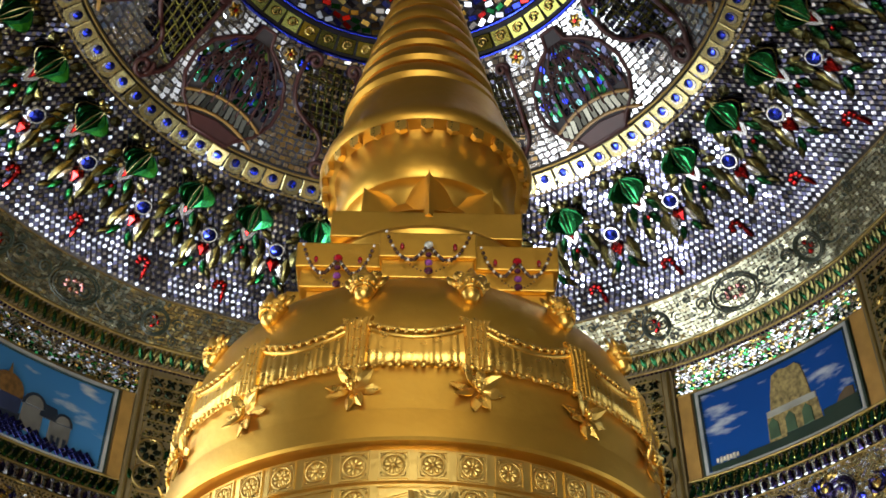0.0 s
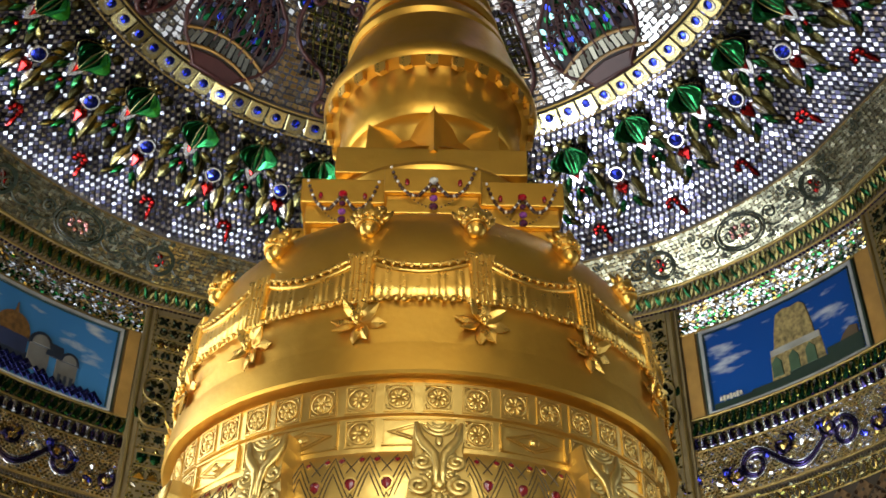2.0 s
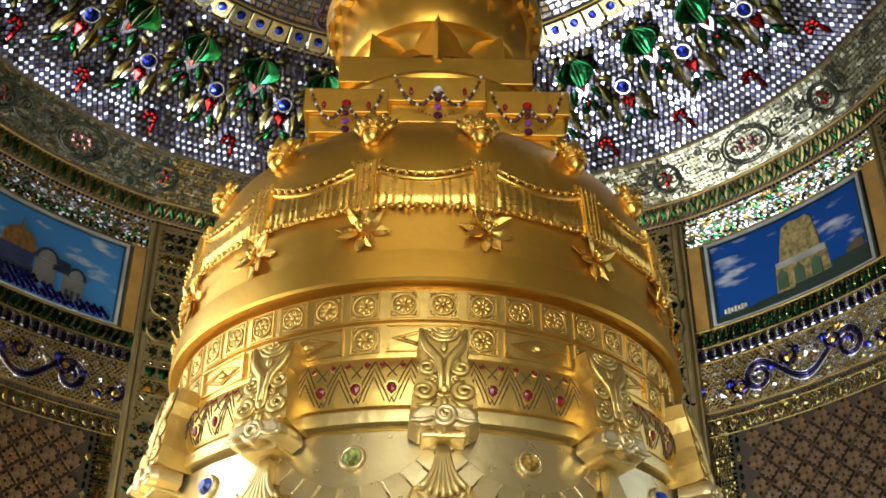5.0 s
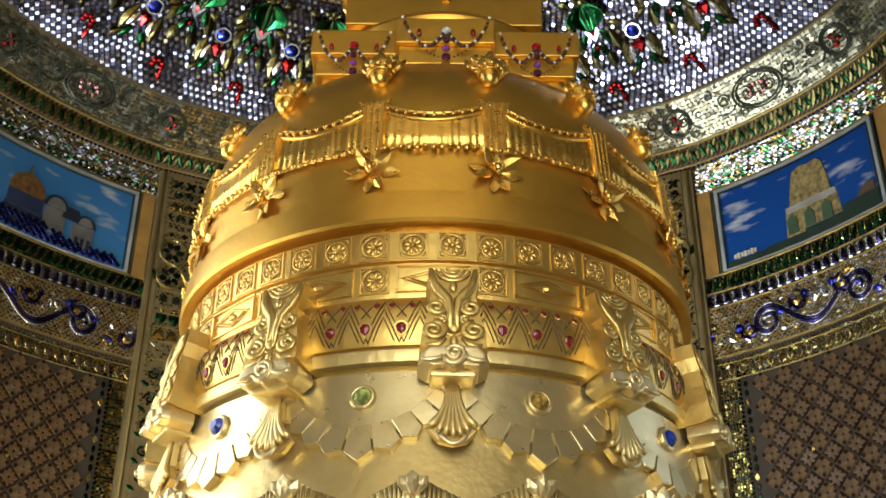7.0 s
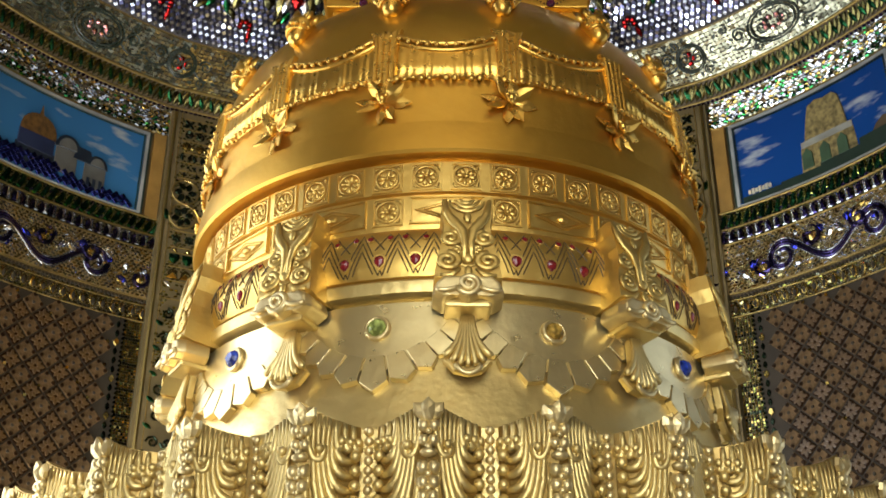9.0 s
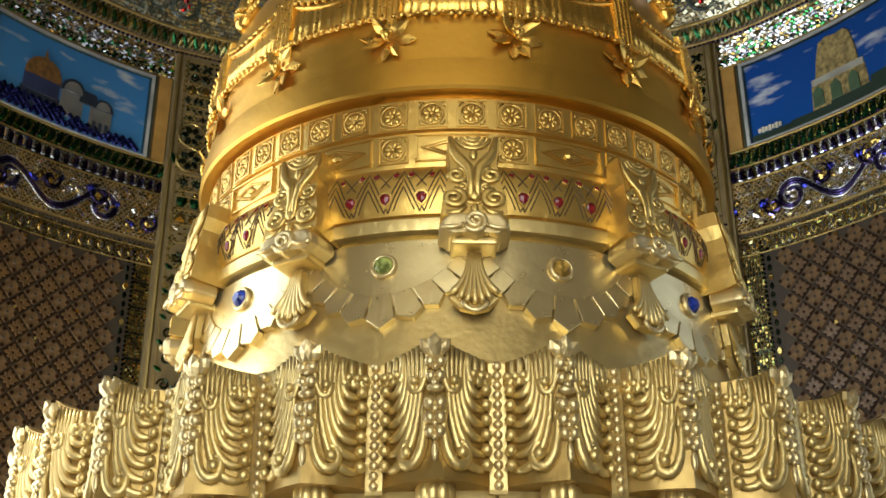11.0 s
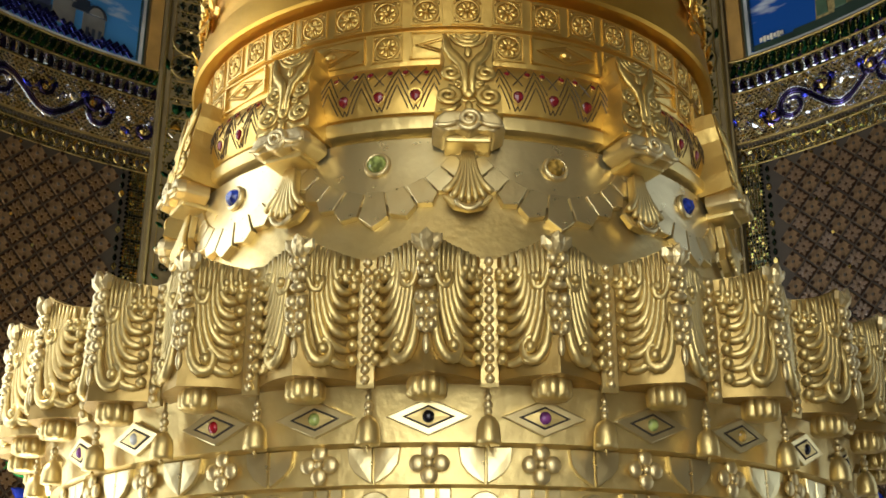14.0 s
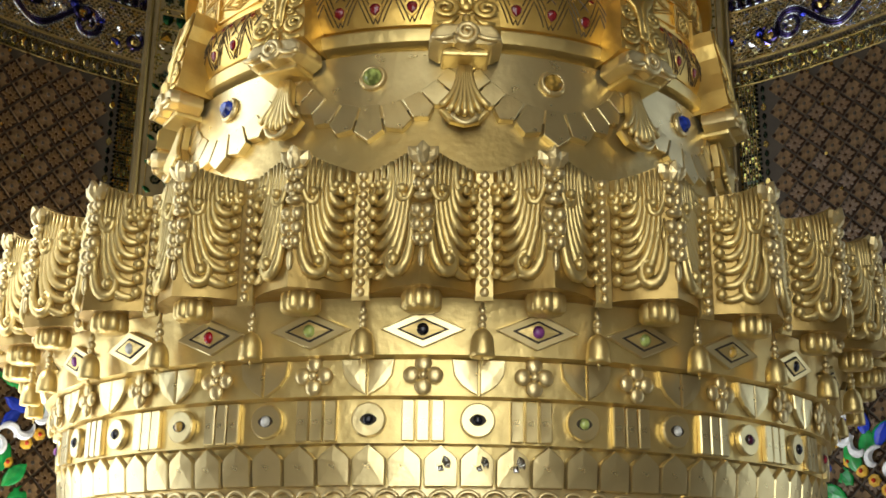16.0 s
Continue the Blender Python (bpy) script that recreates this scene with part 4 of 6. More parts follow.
spike.add([(-0.125, 0.04, -0.02), (0.125, 0.04, -0.02), (0, -0.10, -0.03), (-0.115, 0.03, 0.11), (0.115, 0.03, 0.11), (0, -0.085, 0.175), (0, 0.1, 0.05)],
          [(0, 1, 2), (0, 2, 5, 3), (2, 1, 4, 5), (3, 5, 4), (0, 3, 6), (1, 6, 4), (0, 6, 1), (3, 4, 6)])
spike_me = spike.mesh("star_petal", GOLD_SATIN)
for k in range(8):
    put("star_petal", spike_me, stupa, Matrix.Translation((0.016, 0, 0)) @ around(math.pi / 4 * k + 0.02, 0.215, 4.172))

# Jewelled chains hung on the pedestal.
CHAIN = paint("dark_bead", (0.06, 0.025, 0.015), 0.25)
PEARL = paint("pearl_bead", (0.75, 0.70, 0.62), 0.15)


def necklace(x, y, z, w, label, crystal):
    top = tagged(new("jewelled_necklace"), label, "necklace", "necklaces on the pedestal")
    top.matrix_basis = Matrix.Translation((x, y, z))
    dark, light = Bits(), Bits()
    runs = [((-w, 0.0), (-w * 0.72, -0.115), (-w * 0.34, -0.105)), ((-w * 0.34, -0.105), (-w * 0.12, -0.075), (0, -0.045)),
            ((w, 0.0), (w * 0.72, -0.115), (w * 0.34, -0.105)), ((w * 0.34, -0.105), (w * 0.12, -0.075), (0, -0.045))]
    n = 0
    for a, b, c in runs:
        for px, pz in bezier(a, b, c, 11):
            (light if n % 3 == 0 else dark).ball((px, -0.006, pz), 0.0062 if n % 3 else 0.0050, seg=6, rings=4)
            n += 1
    for px, pz in bezier((-w * 0.8, -0.06), (0, -0.235), (w * 0.8, -0.06), 18):
        dark.ball((px, -0.004, pz), 0.0030, seg=5, rings=3)
    put("dark_bead_chain", dark.mesh("dark_bead_chain", CHAIN, True), top)
    for bead in light.pieces():
        put("pale_bead", bead.mesh("pale_bead", PEARL, True), top)
    put("pendant", gem_mesh("pendant", 0.014, crystal), top, Matrix.Translation((0, -0.006, -0.050)))
    for k, r in enumerate((0.010, 0.012, 0.013)):
        put("pendant", gem_mesh("pendant", r, GEMS[1 if k != 1 else 3]), top, Matrix.Translation((0, -0.006, -0.085 - 0.030 * k)))
    for s in (-1, 1):
        put("red_drop", Bits().ball((s * w * 0.62, -0.006, -0.055), 0.007, squash=(1, 0.8, 1.8)).mesh("red_drop", RUBY, True), top)


necklace(0.022, -0.447, 3.952, 0.125, "dark beaded necklace with a clear crystal pendant on the pedestal", GEMS[7])
necklace(-0.245, -0.392, 3.940, 0.105, "dark beaded necklace with a red pendant on the gilded pedestal", RUBY)
necklace(0.285, -0.392, 3.940, 0.105, "dark beaded necklace with a red pendant on the gilded pedestal", RUBY)

# ---- mosaic of the dome ----
random.seed(11)
ZONE_A, ZONE_B = (2.15, 5.31, 1.42, 5.72), (1.42, 5.72, 0.95, 6.20)


def on_dome(phi, r, zone=ZONE_A, lift=0.006):
    """A place on a sloping ring of the dome, -y facing down into the hall, z towards the crown."""
    r0, z0, r1, z1 = zone
    z = z0 + (z1 - z0) * (r0 - r) / (r0 - r1)
    lean = math.degrees(math.atan2(r0 - r1, z1 - z0))
    return on_wall(phi, r, z, -lean) @ Matrix.Translation((0, -lift, 0))


def jitter(deg):
    return Matrix.Rotation(radians(random.gauss(0, deg)), 4, "X") @ Matrix.Rotation(radians(random.gauss(0, deg)), 4, "Z")


def uneven(phi, r, k=1.0):
    """The hand-laid mortar's slow waves, which tilt the chips of a patch together."""
    return Matrix.Rotation(k * radians(2.6 * math.sin(0.31 * phi + 5 * r) + 2.0 * math.sin(0.83 * phi - 13 * r)), 4, "X") @ Matrix.Rotation(k * radians(2.4 * math.sin(0.47 * phi + 9 * r + 1) + 2.0 * math.sin(0.19 * phi - 17 * r)), 4, "Z")


def chip(b, m, w, h, d=0.006):
    """One cut glass chip: a shallow block with no back."""
    v = [(-w, 0, -h), (w, 0, -h), (w, 0, h), (-w, 0, h), (-w * 0.9, -d, -h * 0.9), (w * 0.9, -d, -h * 0.9), (w * 0.9, -d, h * 0.9), (-w * 0.9, -d, h * 0.9)]
    b.add(v, [(4, 5, 6, 7), (0, 1, 5, 4), (1, 2, 6, 5), (2, 3, 7, 6), (3, 0, 4, 7)], m)


def diamond(b, m, w, h, d=0.005):
    """One cut diamond of mirror glass, with no back."""
    v = [(-w, 0, 0), (0, 0, -h), (w, 0, 0), (0, 0, h)] + [(x * 0.86, -d, z * 0.86) for x, z in ((-w, 0), (0, -h), (w, 0), (0, h))]
    b.add(v, [(4, 5, 6, 7), (0, 1, 5, 4), (1, 2, 6, 5), (2, 3, 7, 6), (3, 0, 4, 7)], m)


silver, smoke = Bits(), Bits()
rows = 46
for j in range(rows):
    r = 2.138 - (j + 0.5) * 0.71 / rows
    n = int(2 * math.pi * r / 0.031)
    for i in range(n):
        phi = -180 + 360 * (i + 0.5 * (j % 2)) / n
        if 112 < abs(phi):
            continue
        diamond(silver if j % 2 == 0 else smoke, on_dome(phi, r) @ uneven(phi, r) @ jitter(2.4), 0.0135 if j % 2 == 0 else 0.0150, 0.0150 if j % 2 == 0 else 0.0165)
stuff = tagged(put("silver_mirror_chips", silver.mesh("silver_mirror_chips", SILVER)), "small diamond silver mirror chips set across the dome", "mosaic", kind="stuff")
tagged(put("smoked_mirror_chips", smoke.mesh("smoked_mirror_chips", SMOKE)), "small dark smoked mirror chips between the silver ones", "mosaic", kind="stuff")


def leaf(l, w, n=6):
    """A pointed leaf outline from the origin along +z."""
    right = [(w * math.sin(math.pi * i / n) ** 0.8, l * i / n) for i in range(n + 1)]
    return right + [(-x, z) for x, z in right[-2:0:-1]]


def disc_outline(r, n=14, cx=0.0, cz=0.0, sx=1.0):
    return [(cx + r * sx * math.cos(2 * math.pi * i / n), cz + r * math.sin(2 * math.pi * i / n)) for i in range(n)]


def turn_plate(b, outline, depth, m, inset=0.12, rise=0.0):
    b.plate(outline, depth, inset, m, rise)


def melon_flower():
    """Green fan-shaped flower with a red heart, white rim and green leaves below."""
    top = tagged(new("fan_flower_mosaic"), "green glass fan flower with red heart set in the dome", "mosaic flower", "glass flowers on the dome")
    fan_b, line, heart, white, leaves, calyx, red = Bits(), Bits(), Bits(), Bits(), Bits(), Bits(), Bits()
    rib = lambda k, n=7: bezier((0.005 * k, 0.090), (0.040 * k, 0.046), (0.0085 * k, -0.026 + 0.0016 * k * k), n)
    for k in range(-3, 4):
        a, c = rib(k - 0.47), rib(k + 0.47)
        m = Matrix.Translation((0, -0.004 - 0.012 * (1 - (k / 3.8) ** 2), 0)) @ Matrix.Rotation(radians(-7 * k + random.gauss(0, 3)), 4, "Z") @ Matrix.Rotation(radians(random.gauss(0, 3)), 4, "X")
        fan_b.plate(a + c[::-1], 0.006, 0.12, m, 0.002)
    for k in range(-3, 5):
        line.tube([(x, -0.014 - 0.010 * (1 - ((k - 0.5) / 4) ** 2), z) for x, z in rib(k - 0.5)], 0.0015, 4)
    halo = Bits()
    for x, z, a, l in ((-0.070, 0.030, -160, 0.085), (0.070, 0.030, 160, 0.085), (-0.060, -0.040, -165, 0.090), (0.060, -0.040, 165, 0.090), (-0.030, -0.120, -170, 0.080), (0.030, -0.120, 170, 0.080), (-0.050, 0.085, -60, 0.05), (0.050, 0.085, 60, 0.05)):
        halo.plate(leaf(l, 0.021), 0.004, 0.2, Matrix.Translation((x, 0, z)) @ Matrix.Rotation(radians(a), 4, "Y") @ jitter(3), 0.003)
    put("halo_leaves", halo.mesh("halo_leaves", MOSS_GLASS), top)
    calyx.plate(disc_outline(0.020, 12, 0, 0.088), 0.010, 0.2, None, 0.004)
    for s in (-1, 0, 1):
        calyx.plate(leaf(0.034, 0.011), 0.008, 0.2, Matrix.Translation((0.012 * s, 0, 0.09)) @ Matrix.Rotation(radians(42 * s), 4, "Y"), 0.003)
    heart.plate([(-0.020, 0.004), (0, -0.034), (0.020, 0.004), (0.012, 0.018), (0.006, 0.004), (0, 0.020), (-0.006, 0.004), (-0.012, 0.018)], 0.014, 0.15, Matrix.Translation((0, 0, -0.018)), 0.004)
    white.plate([(-0.024, 0.010), (-0.029, -0.012), (-0.018, -0.036), (0, -0.056), (0.018, -0.036), (0.029, -0.012), (0.024, 0.010)], 0.008, 0.06, Matrix.Translation((0, 0, -0.018)))
    for k, (x, z, a, l) in enumerate(((-0.03, -0.03, 205, 0.075), (0.03, -0.03, 155, 0.075), (-0.012, -0.085, 195, 0.06), (0.012, -0.085, 165, 0.06))):
        leaves.plate(leaf(l, 0.015), 0.008, 0.2, Matrix.Translation((x, 0, z)) @ Matrix.Rotation(radians(a), 4, "Y"), 0.004)
    red.plate(disc_outline(0.010, 10, 0, -0.10), 0.013, 0.2, None, 0.003)
    for name, b, mat in (("green_fan", fan_b, GREEN), ("petal_vein", line, CREAM_GLASS), ("heart", heart, RED), ("white_rim", white, WHITE_GLASS), ("leaves", leaves, EMERALD), ("calyx", calyx, LEAF_GILT), ("bud", red, RED)):
        put(name, b.mesh(name, mat), top)
    return top


def eye_flower():
    """Round blue glass with a white ring over a red heart, white and amber leaves."""
    top = tagged(new("blue_eye_flower_mosaic"), "round blue glass flower with red heart and amber leaves", "mosaic flower", "glass flowers on the dome")
    ring, eye, heart, white, amber, green = Bits(), Bits(), Bits(), Bits(), Bits(), Bits()
    ring.plate(disc_outline(0.029, 16, 0, 0.03), 0.010, 0.1)
    eye.plate(disc_outline(0.0215, 16, 0, 0.03), 0.014, 0.25, None, 0.003)
    heart.plate([(-0.022, 0.0), (-0.012, 0.014), (0, 0.006), (0.012, 0.014), (0.022, 0.0), (0, -0.036)][::-1], 0.012, 0.15, Matrix.Translation((0, 0, -0.016)), 0.004)
    for s in (-1, 1):
        white.plate(leaf(0.062, 0.013), 0.009, 0.15, Matrix.Translation((0.024 * s, 0, -0.010)) @ Matrix.Rotation(radians(180 - 14 * s), 4, "Y"), 0.003)
        amber.plate(leaf(0.10, 0.018), 0.007, 0.2, Matrix.Translation((0.042 * s, 0, 0.01)) @ Matrix.Rotation(radians(180 - 6 * s), 4, "Y"), 0.004)
        amber.plate(leaf(0.05, 0.012), 0.007, 0.2, Matrix.Translation((0.022 * s, 0, 0.062)) @ Matrix.Rotation(radians(60 * s), 4, "Y"), 0.004)
        green.plate(leaf(0.05, 0.011), 0.008, 0.2, Matrix.Translation((0.016 * s, 0, -0.062)) @ Matrix.Rotation(radians(180 - 25 * s), 4, "Y"), 0.003)
        amber.plate(leaf(0.045, 0.010), 0.008, 0.2, Matrix.Translation((0.036 * s, 0, -0.085)) @ Matrix.Rotation(radians(180 - 40 * s), 4, "Y"), 0.003)
    for name, b, mat in (("white_ring", ring, WHITE_GLASS), ("blue_eye", eye, BLUE), ("heart", heart, RED), ("white_leaves", white, WHITE_GLASS), ("amber_leaves", amber, LEAF_GILT), ("green_leaves", green, GREEN)):
        put(name, b.mesh(name, mat), top)
    return top


def red_sprig():
    top = tagged(new("red_sprig_mosaic"), "small curled red glass sprig on the mirrored dome", "mosaic sprig", "red sprigs on the dome")
    b = Bits()
    for k in range(5):
        a = radians(200 - 55 * k)
        b.plate(disc_outline(0.011, 9, 0.020 * math.cos(a), 0.014 + 0.018 * math.sin(a)), 0.010, 0.3, None, 0.004)
    tail = Bits().plate(leaf(0.062, 0.009), 0.009, 0.2, Matrix.Translation((0.020, 0, 0.004)) @ Matrix.Rotation(radians(172), 4, "Y"), 0.003)
    put("curl", b.mesh("curl", RED), top)
    put("tail", tail.mesh("tail", RED), top)
    return top


melon, eye_f, sprig = melon_flower(), eye_flower(), red_sprig()
for k in range(-14, 15):
    phi = 31.2 + 11.7 * k
    spots = ((melon, phi + random.gauss(0, 0.3), 1.672 + random.gauss(0, 0.008)), (eye_f, phi + 5.7 + random.gauss(0, 0.3), 1.815 + random.gauss(0, 0.01)), (sprig, phi - 0.8, 2.03 + random.gauss(0, 0.01)))
    for kind, p, r in spots:
        m = on_dome(p, r, lift=0.012) @ Matrix.Rotation(radians(random.gauss(0, 4)), 4, "Y") @ Matrix.Scale(1.14 if kind is not eye_f else 1.25, 4)
        if k == -14:
            kind.matrix_basis = m
        else:
            copy_thing(kind, m)

# The amber border with blue drops between the two fields.
am, bl, wh, cord = Bits(), Bits(), Bits(), Bits()
for k in range(88):
    m = on_dome(360 / 88 * k + 1.5, 1.435, lift=0.008) @ jitter(2.5)
    am.plate([(-0.048, -0.042), (-0.020, -0.052), (0.020, -0.052), (0.048, -0.042), (0.048, 0.044), (-0.048, 0.044)], 0.010, 0.08, m)
    wh.plate(disc_outline(0.030, 12, 0, -0.004), 0.014, 0.1, m)
    bl.plate(disc_outline(0.0225, 12, 0, 0.004), 0.018, 0.25, m, 0.002)
cord.tube([on_dome(p, 1.385, lift=0.010).translation for p in range(0, 360, 3)], 0.007, 7, closed=True)
cord.tube([on_dome(p, 1.492, lift=0.006).translation for p in range(0, 360, 3)], 0.006, 6, closed=True)
for name, b, mat, lab in (("amber_border_tiles", am, CREAM_GLASS, "amber glass tiles in the dome's border"), ("white_border_drops", wh, WHITE_GLASS, "white glass rings in the dome's border"), ("blue_border_drops", bl, BLUE, "round blue glass drops in the dome's border")):
    tagged(put(name, b.mesh(name, mat)), lab, "mosaic", kind="stuff")
tagged(put("border_cord", cord.mesh("border_cord", DULL_GILT, True)), "gilt cords edging the border of the dome", "cord", kind="structure")

# Upper field: crackled silver ground.
crack = Bits()
for j in range(20):
    r = 1.385 - (j + 0.5) * 0.43 / 20
    n = int(2 * math.pi * r / 0.034)
    for i in range(n):
        m = on_dome(360 * (i + 0.5 * (j % 2)) / n + random.gauss(0, 0.15), r, ZONE_B) @ uneven(360 * i / n, r, 0.5) @ jitter(1.8) @ Matrix.Rotation(random.uniform(-0.4, 0.4), 4, "Y")
        chip(crack, m, random.uniform(0.0130, 0.0170), random.uniform(0.0105, 0.0135), 0.005)
tagged(put("crackled_mirror_chips", crack.mesh("crackled_mirror_chips", CRACKLE)), "crackled silver mirror chips in the upper dome", "mosaic", kind="stuff")


def urn_mosaic():
    """A maroon openwork urn filled with green and blue glass."""
    top = tagged(new("urn_mosaic"), "maroon lattice urn filled with green and blue glass", "mosaic urn", "urns on the dome")
    out = [(-0.085, -0.215), (0.085, -0.215), (0.10, -0.19), (0.165, -0.13), (0.205, -0.05), (0.205, 0.03), (0.17, 0.11), (0.10, 0.17), (0.045, 0.20), (0.03, 0.26), (-0.03, 0.26), (-0.045, 0.20), (-0.10, 0.17), (-0.17, 0.11), (-0.205, 0.03), (-0.205, -0.05), (-0.165, -0.13), (-0.10, -0.19)]
    put("ground", Bits().plate(out, 0.012, 0.02).mesh("ground", BACKING), top)
    fill = {GREEN: Bits(), BLUE: Bits(), SMOKE: Bits(), SILVER: Bits(), AQUA: Bits()}
    mats = [GREEN, AQUA, BLUE, SMOKE, SMOKE, SMOKE, AQUA, GREEN]
    for i in range(-7, 8):
        for j in range(-3, 6):
            x, z = i * 0.026 + random.uniform(-0.006, 0.006), j * 0.030 + random.uniform(-0.006, 0.006)
            if (x / 0.195) ** 2 + ((z - 0.0) / 0.17) ** 2 > 0.92 or z < -0.075 - 0.0 * x:
                continue
            m = Matrix.Translation((x, -0.012, z)) @ jitter(5) @ Matrix.Rotation(random.uniform(-0.6, 0.6), 4, "Y")
            fill[random.choice(mats)].plate(leaf(0.040, 0.013, 4), 0.005, 0.15, m)
    for mat, b in fill.items():
        put("glass_leaves", b.mesh("glass_leaves", mat), top)
    rim = Bits().tube([(x, -0.016, z) for x, z in out], 0.009, 6, closed=True)
    for k in range(-3, 4):
        rim.tube(bezier((k * 0.012, -0.018, 0.20), (k * 0.060, -0.028, 0.10), (k * 0.058, -0.022, -0.10), 8), 0.0036, 5)
    for s in (-1, 1):
        for q in range(5):
            rim.tube(spiral((s * (0.03 + 0.034 * q), 0.145 - 0.03 * q), 0.022, 1.3, 90, s, 10, -0.022), 0.0038, 4)
            rim.tube(spiral((s * (0.02 + 0.034 * q), 0.095 - 0.02 * q), 0.017, 1.2, 270, -s, 10, -0.022), 0.0032, 4)
            rim.tube(bezier((s * 0.02 * q, -0.020, 0.17 - 0.02 * q), (s * (0.04 + 0.03 * q), -0.028, 0.06), (s * 0.036 * q, -0.024, -0.06), 6), 0.0026, 4)
    put("lattice", rim.mesh("lattice", MAROON, True), top)
    band = Bits()
    for k in range(-6, 7):
        band.plate([(-0.009, -0.028), (0.009, -0.028), (0.011, 0.028), (-0.011, 0.028)], 0.020, 0.06, Matrix.Translation((k * 0.0255, 0, -0.100 - 0.0009 * k * k)) @ Matrix.Rotation(radians(-2.5 * k), 4, "Y"))
    put("band_slats", band.mesh("band_slats", mirror("grey_slat_glass", (0.13, 0.125, 0.10), 0.22, 0.8)), top)
    edge = Bits()
    for dz in (-0.035, 0.035):
        edge.tube([(k * 0.0255, -0.018, -0.100 + dz - 0.0009 * k * k) for k in range(-7, 8)], 0.007, 5)
    put("band_edge", edge.mesh("band_edge", OCHRE), top)
    put("foot", Bits().plate([(-0.09, -0.225), (0.09, -0.225), (0.12, -0.165), (0.0, -0.148), (-0.12, -0.165)], 0.022, 0.1).mesh("foot", MAROON), top)
    return top


def scroll_mosaic():
    top = tagged(new("scroll_mosaic"), "maroon S-shaped scroll with silver lattice on the dome", "mosaic scroll", "scrolls on the dome")
    edge = Bits()
    body = bezier((-0.10, 0.20), (-0.16, 0.02), (-0.02, -0.04), 8) + bezier((-0.02, -0.04), (0.06, -0.08), (0.02, -0.17), 6)
    other = bezier((0.10, 0.20), (0.12, 0.05), (0.12, -0.06), 8) + bezier((0.12, -0.06), (0.14, -0.14), (0.07, -0.20), 6)
    edge.tube([(x, -0.016, z) for x, z in body], 0.009, 6).tube([(x, -0.016, z) for x, z in other], 0.009, 6)
    edge.tube(spiral((0.045, -0.185), 0.045, 1.3, 60, -1, 16, -0.016), 0.010, 6).tube(spiral((-0.07, 0.20), 0.035, 1.3, 200, -1, 14, -0.016), 0.009, 6).tube(spiral((0.08, 0.20), 0.03, 1.3, -20, 1, 14, -0.016), 0.008, 6)
    put("scroll_edge", edge.mesh("scroll_edge", MAROON, True), top)
    lat = Bits()
    for k in range(7):
        z = 0.19 - 0.045 * k
        x0 = -0.10 + 0.010 * k if k < 4 else -0.03 + 0.02 * (k - 4)
        lat.tube([(x0, -0.012, z), (0.11, -0.012, z - 0.03)], 0.0035, 4)
        lat.tube([(-0.08 + 0.03 * k, -0.012, 0.20), (-0.02 + 0.026 * k, -0.012, -0.08)], 0.0035, 4)
    put("lattice", lat.mesh("lattice", OLIVE), top)
    tiles = Bits()
    for i in range(-3, 5):
        for j in range(-3, 8):
            x, z = i * 0.027, j * 0.027
            if -0.09 + 0.3 * max(0, -z) < x < 0.115 and abs(x) < 0.12:
                chip(tiles, Matrix.Translation((x, -0.004, z)) @ jitter(4), 0.010, 0.010)
    put("lattice_glass", tiles.mesh("lattice_glass", SMOKE), top)
    return top


def medallion(mat_in, mat_out, label):
    top = tagged(new("disc_mosaic"), label, "mosaic disc", "discs on the dome")
    put("rim", Bits().plate(disc_outline(0.062, 18), 0.012, 0.08).mesh("rim", SILVER), top)
    put("ground", Bits().plate(disc_outline(0.050, 18), 0.016, 0.05).mesh("ground", mat_out), top)
    p = Bits()
    for k in range(6):
        p.plate(leaf(0.042, 0.013), 0.006, 0.2, Matrix.Translation((0, -0.016, 0)) @ Matrix.Rotation(radians(60 * k), 4, "Y"), 0.003)
    put("petals", p.mesh("petals", mat_in), top)
    put("centre", Bits().plate(disc_outline(0.013, 10), 0.026, 0.2).mesh("centre", RED), top)
    return top


urn, scr = urn_mosaic(), scroll_mosaic()
disc_a = medallion(AMBER, WHITE_GLASS, "round disc of amber petals on white glass")
disc_b = medallion(BLUE, EMERALD, "round disc of blue petals on green glass")
for k in range(8):
    for ob, dphi, r, s in ((urn, 1.5, 1.205, 1.12), (scr, 23.5, 1.18, 1.15), (disc_a, -10.5, 1.00, 1.0), (disc_b, 15.5, 1.02, 0.9), (disc_a, 10.5, 1.01, 0.9)):
        m = on_dome(45 * k + dphi, r, ZONE_B, 0.012) @ Matrix.Scale(s, 4)
        if k == 0 and not (ob is disc_a and dphi > 0):
            ob.matrix_basis = m
        else:
            copy_thing(ob, m)

# Inner ring and the crown field.
ZONE_C = (0.95, 6.20, 0.45, 6.60)
ring_o, ring_d, ring_e = Bits(), Bits(), Bits()
for k in range(56):
    m = on_dome(360 / 56 * k, 0.905, ZONE_C, 0.010) @ jitter(3)
    ring_o.plate([(-0.046, -0.040), (0.046, -0.040), (0.046, 0.040), (-0.046, 0.040)], 0.012, 0.08, m)
    ring_d.tube([m @ Vector(p) for p in spiral((0, 0), 0.028, 1.2, 0, 1, 10, -0.016)], 0.007, 5)
for r in (0.955, 0.85):
    ring_e.tube([on_dome(p, r, ZONE_C, 0.016).translation for p in range(0, 360, 4)], 0.010, 6, closed=True)
tagged(put("ring_tiles", ring_o.mesh("ring_tiles", OLIVE)), "olive glass tiles in the inner ring of the dome", "mosaic", kind="stuff")
